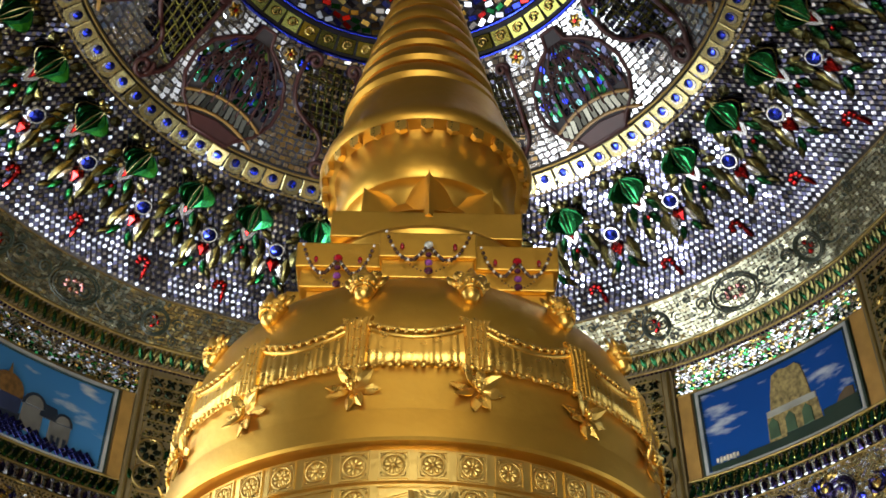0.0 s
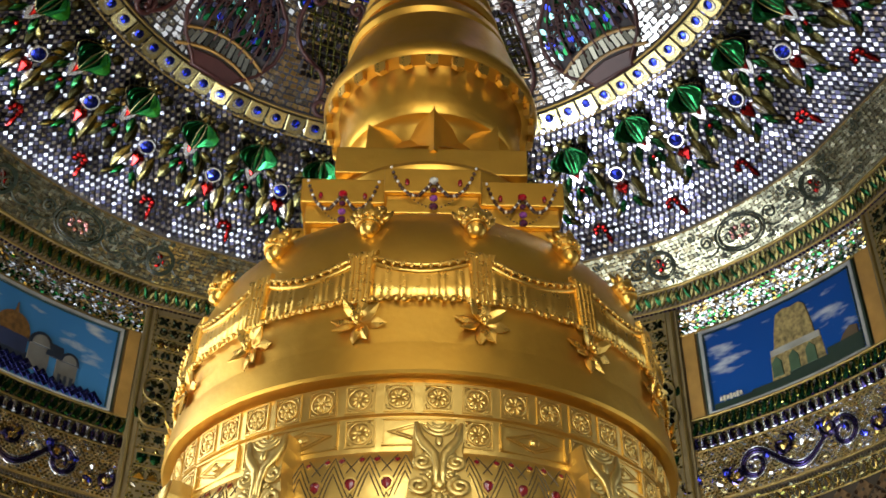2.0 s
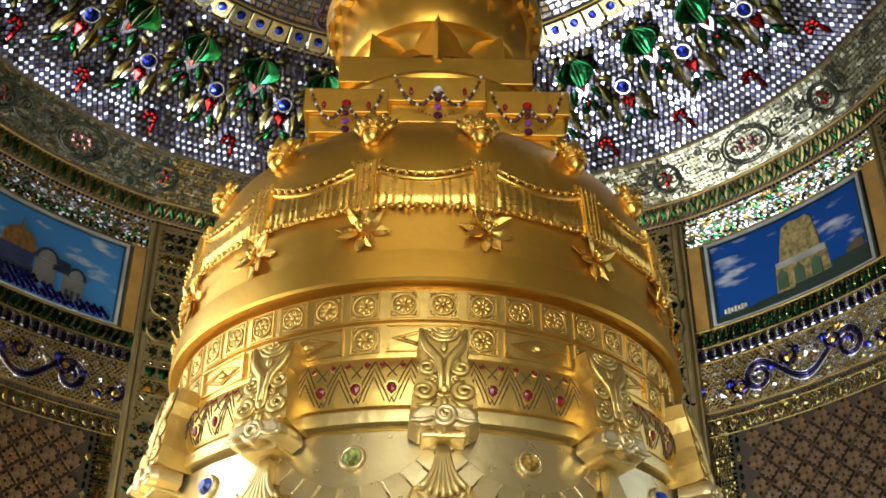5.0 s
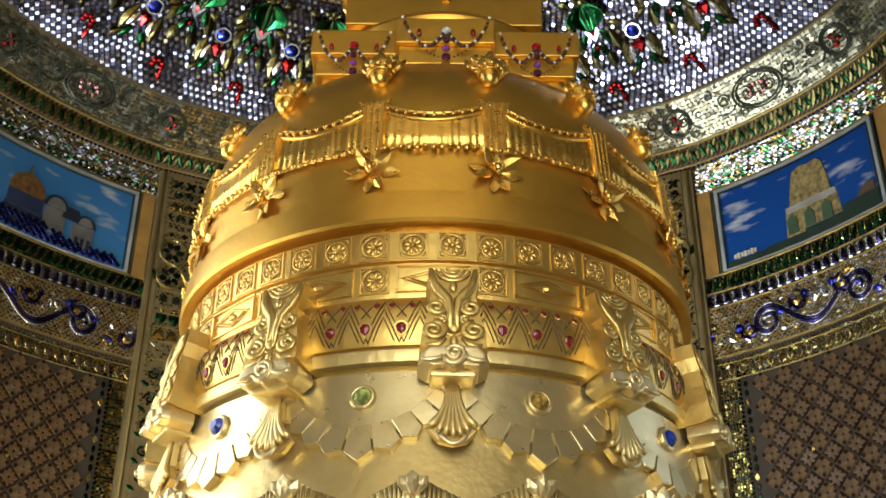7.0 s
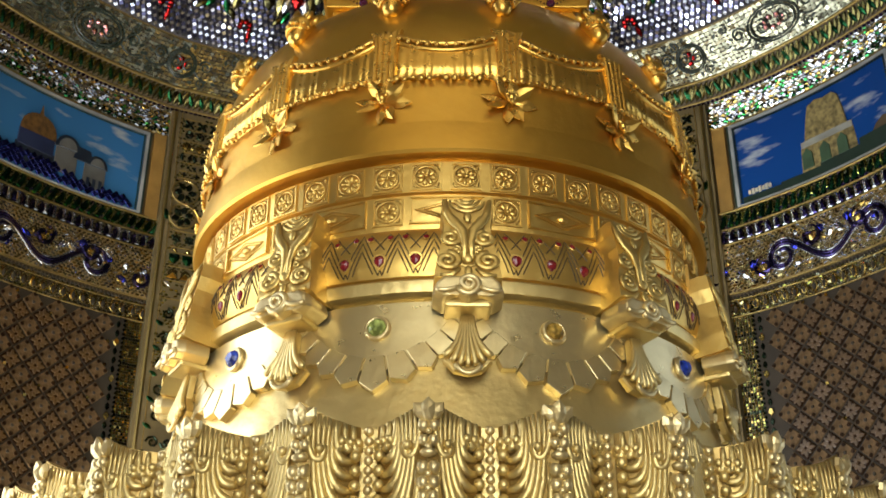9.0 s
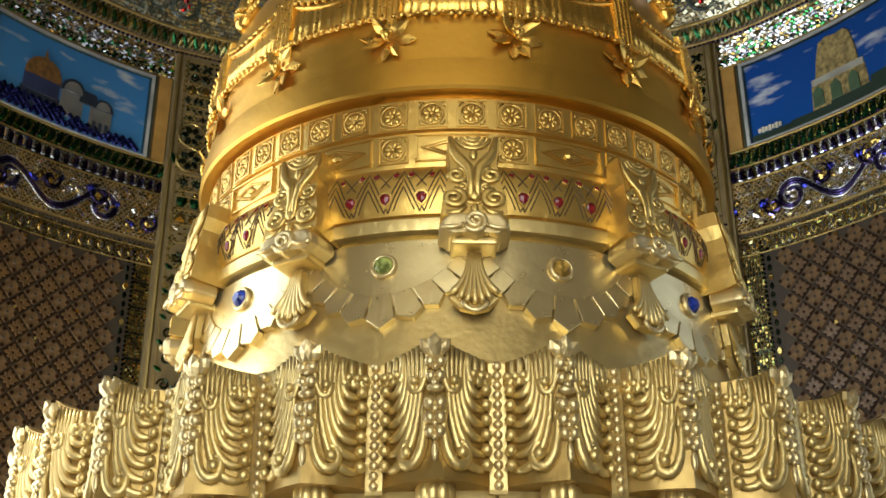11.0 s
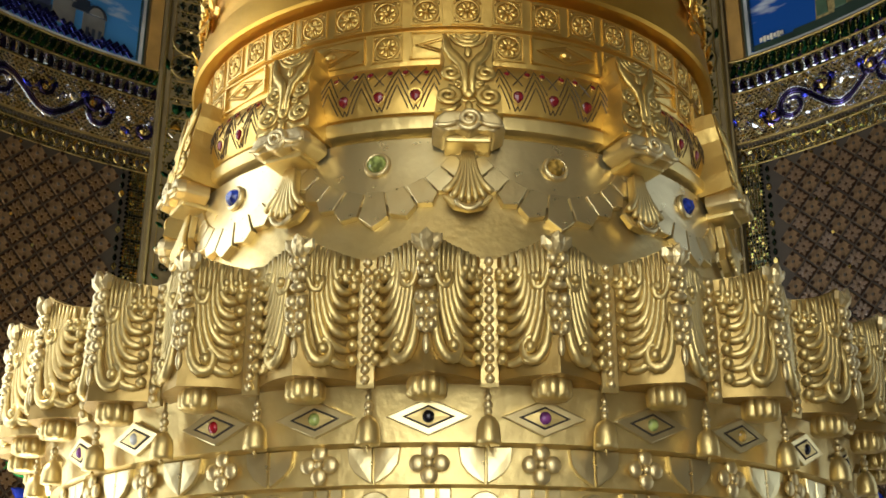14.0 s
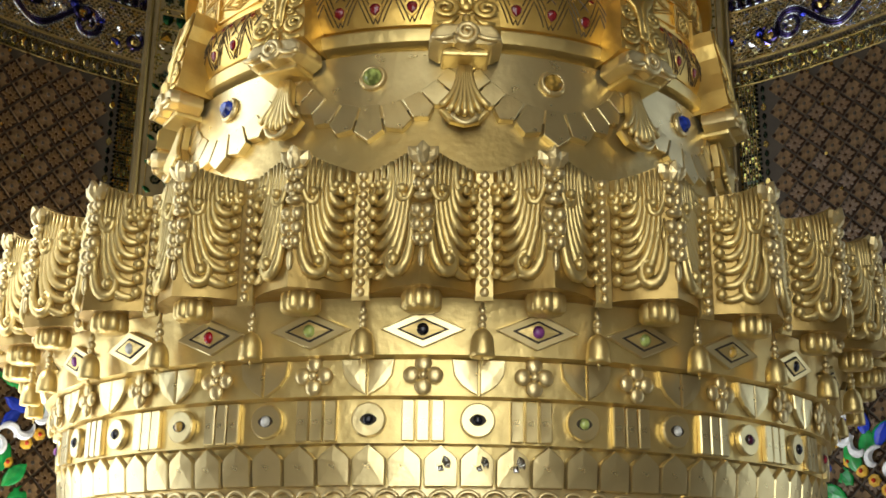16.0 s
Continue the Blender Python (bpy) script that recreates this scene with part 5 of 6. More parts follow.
tagged(put("ring_scrolls", ring_d.mesh("ring_scrolls", AMBER, True)), "amber scrolls on the inner ring of the dome", "mosaic", kind="stuff")
tagged(put("ring_edge", ring_e.mesh("ring_edge", BLUE, True)), "blue glass edging of the inner ring", "trim", kind="structure")
crown_bits = {m: Bits() for m in (SILVER, RED, GREEN, AMBER, SMOKE, BLUE)}
pick = [SILVER, SILVER, SILVER, SMOKE, AMBER, GREEN, RED, BLUE]
for j in range(14):
    r = 0.83 - j * 0.028
    n = int(2 * math.pi * r / 0.05)
    for i in range(n):
        m = on_dome(360 * i / n + 7 * j, r, ZONE_C) @ jitter(4) @ Matrix.Rotation(random.uniform(-0.8, 0.8), 4, "Y")
        chip(crown_bits[pick[(i * 7 + j * 3 + i // 4) % 8]], m, 0.022, 0.013)
for mat, b in crown_bits.items():
    tagged(put("crown_chips", b.mesh("crown_chips", mat)), "coloured mirror chips round the crown of the dome", "mosaic", kind="stuff")

# ---- cove and wall bands ----
COVE_Z = (2.33, 5.12, 2.15, 5.31)
ground = Bits()
for j in range(12):
    r = 2.322 - (j + 0.5) * 0.165 / 12
    n = int(2 * math.pi * r / 0.025)
    for i in range(n):
        chip(ground, on_dome(360 * (i + 0.5 * (j % 2)) / n, r, COVE_Z, 0.004) @ jitter(2.6) @ Matrix.Rotation(random.uniform(-0.5, 0.5), 4, "Y"), random.uniform(0.0105, 0.0150), random.uniform(0.008, 0.0112), 0.003)
PALE = mirror("pale_gilt_mirror_glass", (0.30, 0.30, 0.215), 0.24, 0.45)
tagged(put("cove_glass", ground.mesh("cove_glass", PALE)), "pale gilt crackled glass lining the cove", "mosaic", kind="stuff")


def cove_medallion(big):
    top = tagged(new("cove_medallion"), "dark green scroll medallion with a pink heart on the cove" if big else "small dark green scroll medallion with a red heart on the cove", "medallion", "medallions of the cove")
    w, h = (0.135, 0.088) if big else (0.072, 0.072)
    ln = Bits()
    for g in (1.0, 0.86):
        ln.tube([(w * g * math.cos(a), -0.008, h * g * math.sin(a)) for a in (2 * math.pi * i / 28 for i in range(28))], 0.0042, 5, closed=True)
    for s in (-1, 1):
        ln.tube(spiral((s * w * 0.45, 0.0), h * 0.45, 1.4, 90, s, 16, -0.008), 0.004, 5)
        ln.tube(spiral((s * (w + 0.05), 0.02), 0.036, 1.5, 180 if s > 0 else 0, -s, 16, -0.008), 0.0042, 5)
        ln.tube(bezier((s * w, -0.008, -0.02), (s * (w + 0.05), -0.008, -0.07), (s * (w + 0.11), -0.008, -0.03), 7), 0.004, 5)
        for q in range(3):
            ln.plate(leaf(0.03, 0.008), 0.008, 0.2, Matrix.Translation((s * (w + 0.085 + 0.02 * q), 0, 0.01 - 0.02 * q)) @ Matrix.Rotation(radians(s * (60 + 40 * q)), 4, "Y"))
    put("scrollwork", ln.mesh("scrollwork", paint("dark_green_line", (0.02, 0.03, 0.018), 0.35)), top)
    heart = Bits()
    for k in range(7 if big else 3):
        a = 2 * math.pi * k / (7 if big else 3)
        heart.plate(disc_outline(0.014, 8, 0.030 * math.cos(a) * (1.6 if big else 0.5), 0.026 * math.sin(a)), 0.010, 0.3, jitter(5), 0.003)
    glass = mirror("rose_mirror_glass", (0.60, 0.30, 0.30), 0.15) if big else RED
    for piece in heart.pieces():
        put("heart_petal", piece.mesh("heart_petal", glass), top)
    return top


big_med, small_med = cove_medallion(True), cove_medallion(False)
first = {}
for centre in range(-4, 5):
    base = 47.0 * centre + 1.0
    for ob, d in ((big_med, 0.0), (small_med, 11.7), (small_med, -11.7)):
        m = on_dome(base + d, 2.235, COVE_Z, 0.010)
        if ob not in first:
            first[ob] = True
            ob.matrix_basis = m
        else:
            copy_thing(ob, m)


vine = Bits()
for k in range(104):
    p, q = 360 / 104 * k, 1 if k % 2 else -1
    m = on_dome(p, 2.238 + 0.052 * q, COVE_Z, 0.010)
    vine.tube([m @ Vector(v) for v in spiral((0, 0), 0.026, 1.4, 90, q, 12, -0.004)], 0.0032, 4)
    for j in range(3):
        vine.plate(leaf(0.028, 0.007), 0.006, 0.2, m @ Matrix.Translation((0.045 * (j - 1), 0, 0.008 * j)) @ Matrix.Rotation(random.uniform(0, 6.3), 4, "Y"))
tagged(put("cove_vine", vine.mesh("cove_vine", paint("dark_vine_line", (0.025, 0.035, 0.02), 0.35))), "dark green scrolling vine along the cove", "vine", kind="stuff")


def band(name, mat, z, r, step, shape, label, tilt=0.0, depth=0.008, a0=-61, a1=80, turn=0.0, wob=1.5, every=1, skip=0, lift=0.0, inset=0.12, rise=0.002):
    """A row of alike glass pieces along the round wall."""
    b = Bits()
    n = int(radians(a1 - a0) * r / step)
    for i in range(n):
        if i % every != skip:
            continue
        m = on_wall(a0 + (a1 - a0) * (i + 0.5) / n, r - lift, z, tilt) @ jitter(wob) @ Matrix.Rotation(radians(turn), 4, "Y")
        b.plate(shape, depth, inset, m, rise)
    return tagged(put(name, b.mesh(name, mat)), label, "mosaic", kind="stuff")


rect = lambda w, h: [(-w, -h), (w, -h), (w, h), (-w, h)]
gold_line = Bits()
for r, z, rad in ((2.372, 5.038, 0.008), (2.318, 5.125, 0.012), (2.392, 5.010, 0.005), (2.392, 4.935, 0.005), (2.392, 4.868, 0.006), (2.392, 4.392, 0.009), (2.392, 4.302, 0.006), (2.392, 4.222, 0.007), (2.392, 3.965, 0.005), (2.392, 3.930, 0.004), (2.392, 3.848, 0.005), (2.158, 5.303, 0.008)):
    gold_line.tube([on_wall(p, r, z).translation for p in range(-61, 81, 3)], rad * 0.75, 6)
tagged(put("trim", gold_line.mesh("trim", DULL_GILT, True)), "thin gilt mouldings between the mosaic bands", "trim", kind="structure")
band("olive_leaf_band", LEAF_GILT, 5.043, 2.366, 0.027, leaf(0.105, 0.0145), "olive glass leaf band under the cove", -25, lift=0.0, turn=28)
band("green_leaf_band", EMERALD, 5.050, 2.360, 0.054, leaf(0.070, 0.012), "green glass leaves in the olive band", -25, 0.010, turn=-20)
band("violet_bead_row", VIOLET, 5.031, 2.384, 0.024, disc_outline(0.0090, 8), "row of small violet glass beads", 0, 0.010)
band("dash_band", SILVER, 4.955, 2.397, 0.075, rect(0.030, 0.005), "silver mirror dashes over the pictures", 0, 0.007)
band("dash_band", SILVER, 4.972, 2.397, 0.075, rect(0.030, 0.005), "silver mirror dashes over the pictures", 0, 0.007)
band("dash_band", SILVER, 4.990, 2.397, 0.0375, rect(0.010, 0.007), "silver mirror dashes over the pictures", 0, 0.007, wob=3)
band("amber_lozenges", AMBER, 4.998, 2.396, 0.075, [(-0.016, 0), (0, -0.013), (0.016, 0), (0, 0.013)], "amber glass lozenges over the pictures", 0, 0.010, wob=3)
band("silver_chip_row", SILVER, 4.942, 2.397, 0.024, rect(0.0095, 0.0045), "row of silver mirror chips", 0, 0.007, wob=3)
band("green_zigzag_band", GREEN, 4.902, 2.397, 0.034, [(-0.014, -0.020), (0.006, -0.022), (0.014, 0.020), (-0.006, 0.022)], "green glass zigzag band", 0, 0.009, wob=3)
band("dark_zigzag_band", EMERALD, 4.902, 2.398, 0.034, [(-0.020, 0.010), (-0.012, -0.020), (-0.016, -0.026), (-0.022, -0.020)], "dark green zigzag pieces", 0, 0.006)
band("scale_band", EMERALD, 4.347, 2.396, 0.040, [(-0.014, -0.034), (0.004, -0.036), (0.016, -0.010), (0.014, 0.026), (0.0, 0.036), (-0.006, 0.010)], "dark green scale band under the pictures", 0, 0.011, turn=14, wob=3)
band("scale_edges", OLIVE, 4.347, 2.396, 0.040, [(0.017, -0.010), (0.022, -0.008), (0.020, 0.028), (0.004, 0.040), (0.001, 0.037), (0.015, 0.026)], "olive edges of the scale band", 0, 0.010, turn=14, wob=3)
INDIGO = mirror("indigo_mirror_glass", (0.045, 0.035, 0.11), 0.16, 0.6)
band("violet_arch_row", INDIGO, 4.262, 2.392, 0.046, [(-0.011, -0.028), (0.011, -0.028), (0.011, 0.012), (0.0, 0.026), (-0.011, 0.012)], "row of violet glass arches", 0, 0.008, wob=2.5)
band("pale_arch_row", CRACKLE, 4.262, 2.393, 0.046, [(0.014, -0.030), (0.032, -0.030), (0.032, 0.030), (0.014, 0.030)], "pale glass between the violet arches", 0, 0.006, wob=2.5)
band("dark_bead_row", DARK_LINE, 3.948, 2.396, 0.018, disc_outline(0.0070, 8), "row of dark beads under the frieze", 0, 0.008)
band("leaf_border", AMBER, 3.862, 2.397, 0.048, leaf(0.062, 0.018), "amber leaf border over the lattice", 0, 0.008, wob=3)
band("leaf_border_hearts", DARK_LINE, 3.868, 2.394, 0.048, leaf(0.038, 0.008), "dark hearts of the leaf border", 0, 0.010)

# Small chips that fill the bands between the larger pieces.
LIME = mirror("bright_green_mirror_glass", (0.05, 0.32, 0.10), 0.15, 0.5)
FILL = {m: Bits() for m in (LIME, AMBER, OLIVE, SILVER, EMERALD, PALE, VIOLET, CREAM_GLASS, CRACKLE)}
for z0, z1, mats in ((4.872, 5.030, (PALE, SILVER, LIME, AMBER, SILVER, CRACKLE, SILVER)), (4.228, 4.386, (EMERALD, OLIVE, PALE, VIOLET, OLIVE)), (3.972, 4.214, (CREAM_GLASS, CRACKLE, AMBER, CREAM_GLASS, SILVER)), (3.852, 3.942, (CREAM_GLASS, AMBER, OLIVE, PALE))):
    z, j = z0 + 0.007, 0
    while z < z1:
        for i in range(250):
            p = -62 + 142 * (i + 0.5 * (j % 2)) / 250
            if abs(p - 27.2) < 8.8 or abs(p + 25) < 8.6:
                continue
            tilt = Matrix.Rotation(radians(38 + random.uniform(-7, 7) if z0 > 4.8 else 0), 4, "X")
            chip(FILL[mats[(i * 5 + j * 3 + random.randrange(3)) % len(mats)]], on_wall(p, 2.391 if z0 > 4.8 or z1 == 4.214 else 2.397, z) @ tilt @ jitter(4.5) @ Matrix.Rotation(random.uniform(-0.5, 0.5), 4, "Y"), random.uniform(0.007, 0.0115), random.uniform(0.004, 0.0062), 0.004)
        z, j = z + 0.0135, j + 1
for mat, b in FILL.items():
    tagged(put("band_chips", b.mesh("band_chips", mat)), "tiny mirror chips filling the wall bands", "mosaic", kind="stuff")

# Scroll frieze.
wave, wave2 = Bits(), Bits()
frieze_ground = tagged(put("frieze_ground", mesh_of("frieze_ground", *wall_strip(2.394, 2.41, 3.97, 4.216, -61, 80), paint("amber_gilt_ground", (0.38, 0.26, 0.10), 0.3))), "amber gilt ground of the scroll frieze", "frieze", kind="structure")
for base in range(-1, 2):
    c = 47.0 * base + 1.4
    for b, off, rad in ((wave, -0.019, 0.0060), (wave, 0.019, 0.0060), (wave2, -0.007, 0.0085), (wave2, 0.007, 0.0085)):
        path = [(x, 4.080 - 0.068 * math.cos(math.pi * x / 0.23) + off) for x in (0.23 * i / 20 for i in range(21))]
        for i in range(1, 31):                       # the volute in which the wave ends beside a pier
            a, rr = math.pi / 2 - 2 * math.pi * 1.35 * i / 30, (0.068 + off) * (1 - 0.72 * i / 30)
            path.append((0.23 + rr * math.cos(a), 4.080 + rr * math.sin(a)))
        path = [(-x, z) for x, z in path[:0:-1]] + path
        b.tube([on_wall(c + math.degrees(x / 2.39), 2.388, z).translation for x, z in path], rad, 6)
tagged(put("frieze_wave", wave.mesh("frieze_wave", mirror("grey_silver_glass", (0.46, 0.46, 0.47), 0.25, 0.4), True)), "silver glass edges of the frieze wave", "frieze", kind="stuff")
tagged(put("frieze_wave_core", wave2.mesh("frieze_wave_core", INDIGO, True)), "dark indigo glass core of the frieze wave", "frieze", kind="stuff")
fr_b, fr_a, fr_s, fr_v = Bits(), Bits(), Bits(), Bits()
fr_p = Bits()
for p in np.arange(-58, 79, 5.8):
    up = math.cos((p - 1.4 + 23.0) / 46.0 * 4 * math.pi)
    z0 = 4.092 + 0.036 * (1 if up > 0 else -1)
    c = on_wall(float(p), 2.392, z0)
    s = 1 if int(round(p / 5.8)) % 2 else -1
    fr_v.tube([c @ Vector(q) for q in spiral((0, 0), 0.054, 1.15, 90, s, 14, -0.008)], [0.004 + 0.008 * math.sin(math.pi * q / 14) for q in range(15)], 6)
    fr_a.plate(disc_outline(0.026, 12), 0.012, 0.3, c @ jitter(9), 0.005)
    fr_p.plate(leaf(0.07, 0.020), 0.010, 0.2, c @ Matrix.Translation((-0.075 * s, 0, -0.03)) @ Matrix.Rotation(radians(-50 * s), 4, "Y") @ jitter(9), 0.005)
    fr_p.plate(disc_outline(0.014, 10, 0.075 * s, 0.045), 0.012, 0.3, c @ jitter(9), 0.004)
    fr_b.plate(disc_outline(0.021, 10, -0.048 * s, 0.025), 0.012, 0.3, c @ jitter(6), 0.004)
    fr_b.plate(leaf(0.055, 0.015), 0.010, 0.2, c @ Matrix.Translation((0.055 * s, 0, -0.03)) @ Matrix.Rotation(radians(70 * s), 4, "Y") @ jitter(5), 0.004)
    for q in range(3):
        fr_a.plate(leaf(0.045, 0.014), 0.010, 0.2, c @ Matrix.Translation((random.uniform(-0.08, 0.08), 0, random.uniform(-0.05, 0.06))) @ Matrix.Rotation(random.uniform(0, 6.3), 4, "Y") @ jitter(6), 0.004)
        fr_s.plate(disc_outline(random.uniform(0.007, 0.014), 8, random.uniform(-0.1, 0.1), random.uniform(-0.07, 0.07)), 0.010, 0.3, c @ jitter(8), 0.003)
for name, b, mat, lab in (("frieze_blue", fr_b, mirror("deep_blue_mirror_glass", (0.05, 0.06, 0.50), 0.15, 0.5), "blue glass buds in the scroll frieze"), ("frieze_amber", fr_a, AMBER, "amber glass leaves in the scroll frieze"), ("frieze_silver", fr_s, SILVER, "silver mirror dots in the scroll frieze"), ("frieze_scrolls", fr_v, INDIGO, "dark indigo scrolls in the frieze"), ("frieze_leaves", fr_p, CRACKLE, "pale silver glass leaves in the scroll frieze")):
    tagged(put(name, b.mesh(name, mat)), lab, "frieze", kind="stuff")

# ---- pictures in mosaic ----
def sky_paint(name, low, high, cloud):
    m, n, l, b = shader(name, low, 0.0, 0.45)
    b.inputs["Specular IOR Level"].default_value = 0.2
    tc = n.new("ShaderNodeTexCoord")
    sep = n.new("ShaderNodeSeparateXYZ")
    l.new(tc.outputs["Generated"], sep.inputs["Vector"])
    grad = ramp(n, l, sep.outputs["Z"], [(0.1, low), (0.9, high)])
    mp = n.new("ShaderNodeMapping")
    mp.inputs["Scale"].default_value = (2.2, 2.2, 5.5)
    mp.inputs["Rotation"].default_value = (0, 0.35, 0)
    l.new(tc.outputs["Generated"], mp.inputs["Vector"])
    nz = n.new("ShaderNodeTexNoise")
    nz.inputs["Scale"].default_value, nz.inputs["Detail"].default_value = 1.3, 5.0
    l.new(mp.outputs["Vector"], nz.inputs["Vector"])
    mix = n.new("ShaderNodeMix")
    mix.data_type = "RGBA"
    fac = ramp(n, l, nz.outputs["Fac"], [(0.585, (0, 0, 0)), (0.72, (1, 1, 1))])
    l.new(fac, mix.inputs["Factor"])
    l.new(grad, mix.inputs["A"])
    mix.inputs["B"].default_value = (*cloud, 1)
    l.new(mix.outputs["Result"], b.inputs["Base Color"])
    return m


FRAME = paint("silver_grey_frame", (0.34, 0.35, 0.34), 0.35)
LINE_WHITE = paint("cream_line", (0.6, 0.56, 0.45), 0.4)
ROOF_BLUE = paint("slate_blue_paint", (0.012, 0.02, 0.035), 0.4)
WALL_PALE = paint("pale_stone_paint", (0.13, 0.13, 0.12), 0.5)
DOME_BROWN = paint("bronze_paint", (0.13, 0.065, 0.016), 0.5, 0.5, 40)
TOWER = paint("sandstone_paint", (0.25, 0.19, 0.07), 0.6, 0.6, 45)
MOSS = paint("moss_paint", (0.05, 0.10, 0.05), 0.5)
NIGHT = paint("dark_green_paint", (0.012, 0.03, 0.018), 0.4)


def picture(phi0, phi1, sky_mat, label):
    """A wide curved picture with a silver frame and a row of dark studs."""
    top = tagged(new("mosaic_picture"), label, "picture", "mosaic pictures")
    z0, z1 = 4.398, 4.856
    put("picture_field", mesh_of("picture_field", *wall_strip(2.388, 2.402, z0, z1, phi0, phi1, 1.0), sky_mat), top)
    studs = Bits()
    h = radians(1) * 2.386
    for name, a0, a1, b0, b1 in (("frame_rail", phi0, phi1, z1 - 0.018, z1), ("frame_rail", phi0, phi1, z0, z0 + 0.006), ("frame_stile", phi0, phi0 + 0.40, z0 + 0.006, z1 - 0.018), ("frame_stile", phi1 - 0.40, phi1, z0 + 0.006, z1 - 0.018)):
        put(name, mesh_of(name, *wall_strip(2.381, 2.390, b0, b1, a0, a1, 1.0), FRAME), top)
    for i in range(60):
        studs.plate(disc_outline(0.0055, 6), 0.008, 0.2, on_wall(phi0 + 0.6 + (phi1 - phi0 - 1.2) * i / 59, 2.386, z1 - 0.026))
    for a in (phi0 + 0.60, phi1 - 0.60):
        for i in range(28):
            studs.plate(disc_outline(0.0055, 6), 0.008, 0.2, on_wall(a, 2.386, z0 + 0.02 + (z1 - z0 - 0.05) * i / 27))
    for piece in studs.pieces():
        put("stud", piece.mesh("stud", NIGHT), top)
    for a0, a1 in ((phi0 - 0.25, phi0), (phi1, phi1 + 0.25)):
        put("dark_edge", mesh_of("dark_edge", *wall_strip(2.384, 2.400, z0, z1, a0, a1, 1.0), NIGHT), top)
    return top


def painted(top, name, phi, z, outline, mat, depth=0.005, lift=0.0):
    return put(name, Bits().plate(outline, depth, 0.03, on_wall(phi, 2.386 - lift, z)).mesh(name, mat), top)


SKY_L = sky_paint("pale_sky_picture", (0.045, 0.19, 0.42), (0.035, 0.155, 0.36), (0.36, 0.40, 0.44))
SKY_R = sky_paint("deep_sky_picture", (0.004, 0.060, 0.27), (0.004, 0.050, 0.24), (0.40, 0.44, 0.50))
west = picture(-56.0, -35.8, SKY_L, "mosaic picture of a domed shrine under a pale blue sky")
dome_o = [(0.094 * math.cos(a), 0.112 * math.sin(a) ** 0.8) for a in (math.pi * i / 12 for i in range(13))]
painted(west, "shrine_dome", -49.1, 4.605, dome_o, DOME_BROWN)
painted(west, "shrine_finial", -49.1, 4.712, [(-0.012, 0), (0.012, 0), (0.004, 0.03), (0, 0.055), (-0.004, 0.03)], DOME_BROWN)
painted(west, "shrine_body", -49.2, 4.480, rect(0.100, 0.055), ROOF_BLUE)
painted(west, "shrine_body", -49.2, 4.565, rect(0.092, 0.042), paint("grey_blue_paint", (0.02, 0.03, 0.08), 0.4), 0.006)
painted(west, "house", -45.4, 4.535, rect(0.056, 0.070), WALL_PALE)
painted(west, "house_gable", -45.4, 4.595, [(0.066 * math.cos(a), 0.075 * math.sin(a)) for a in (math.pi * i / 8 for i in range(9))], ROOF_BLUE, 0.008)
painted(west, "gable_window", -45.4, 4.598, [(0.048 * math.cos(a), 0.056 * math.sin(a)) for a in (math.pi * i / 8 for i in range(9))], WALL_PALE, 0.010)
painted(west, "house_roof", -43.3, 4.595, [(-0.055, -0.03), (0.05, -0.03), (0.03, 0.035), (-0.04, 0.04)], ROOF_BLUE, 0.007)
painted(west, "house", -41.8, 4.500, rect(0.055, 0.065), WALL_PALE)
painted(west, "house_gable", -41.6, 4.560, [(0.054 * math.cos(a), 0.06 * math.sin(a)) for a in (math.pi * i / 8 for i in range(9))], ROOF_BLUE, 0.008)
painted(west, "gable_window", -41.6, 4.563, [(0.037 * math.cos(a), 0.043 * math.sin(a)) for a in (math.pi * i / 8 for i in range(9))], WALL_PALE, 0.010)
for k in range(3):
    painted(west, "dark_door", -42.5 + 0.75 * k, 4.470, rect(0.008, 0.022), ROOF_BLUE, 0.009)
lozenge_me = Bits().plate([(-0.017, 0), (0, -0.017), (0.017, 0), (0, 0.017)], 0.006, 0.1).mesh("lozenge", mirror("dark_blue_mirror_glass", (0.03, 0.035, 0.16), 0.25, 0.5, False))
for k in range(22):
    for j in range(5):
        p = -55.2 + 0.86 * k + 0.43 * (j % 2)
        if p > -36.8 or (j > 2 and k > 12 - 2 * (j - 3)) or (j == 2 and k % 5 == 1):
            continue
        put("lozenge", lozenge_me, west, on_wall(p, 2.385, 4.422 + 0.018 * j) @ jitter(2))

east = picture(38.4, 59.2, SKY_R, "mosaic picture of a stone tower under a deep blue sky")
painted(east, "tower_base", 50.2, 4.520, [(-0.148, -0.075), (0.148, -0.075), (0.138, 0.055), (-0.138, 0.055)], TOWER)
painted(east, "tower_cornice", 50.2, 4.588, rect(0.135, 0.016), paint("pale_cornice_paint", (0.30, 0.30, 0.26), 0.5), 0.008)
painted(east, "tower_top", 50.2, 4.690, [(-0.112, -0.085), (0.112, -0.085), (0.102, 0.0), (0.086, 0.082), (0.060, 0.105), (0.012, 0.098), (-0.030, 0.108), (-0.074, 0.090), (-0.098, 0.0)], TOWER, 0.007)
for dphi in (-2.6, -0.4, 1.8):
    painted(east, "arch", 50.2 + dphi, 4.515, [(-0.028, -0.055), (0.028, -0.055), (0.026, 0.02), (0.0, 0.05), (-0.026, 0.02)], MOSS, 0.008)
for i, (a0, a1, h) in enumerate(((39.2, 44, 0.030), (44, 49, 0.040), (49, 54, 0.055), (54, 58.5, 0.085))):
    put("ground_strip", mesh_of("ground_strip", *wall_strip(2.380, 2.389, 4.406, 4.406 + h, a0, a1, 1.0), NIGHT), east)
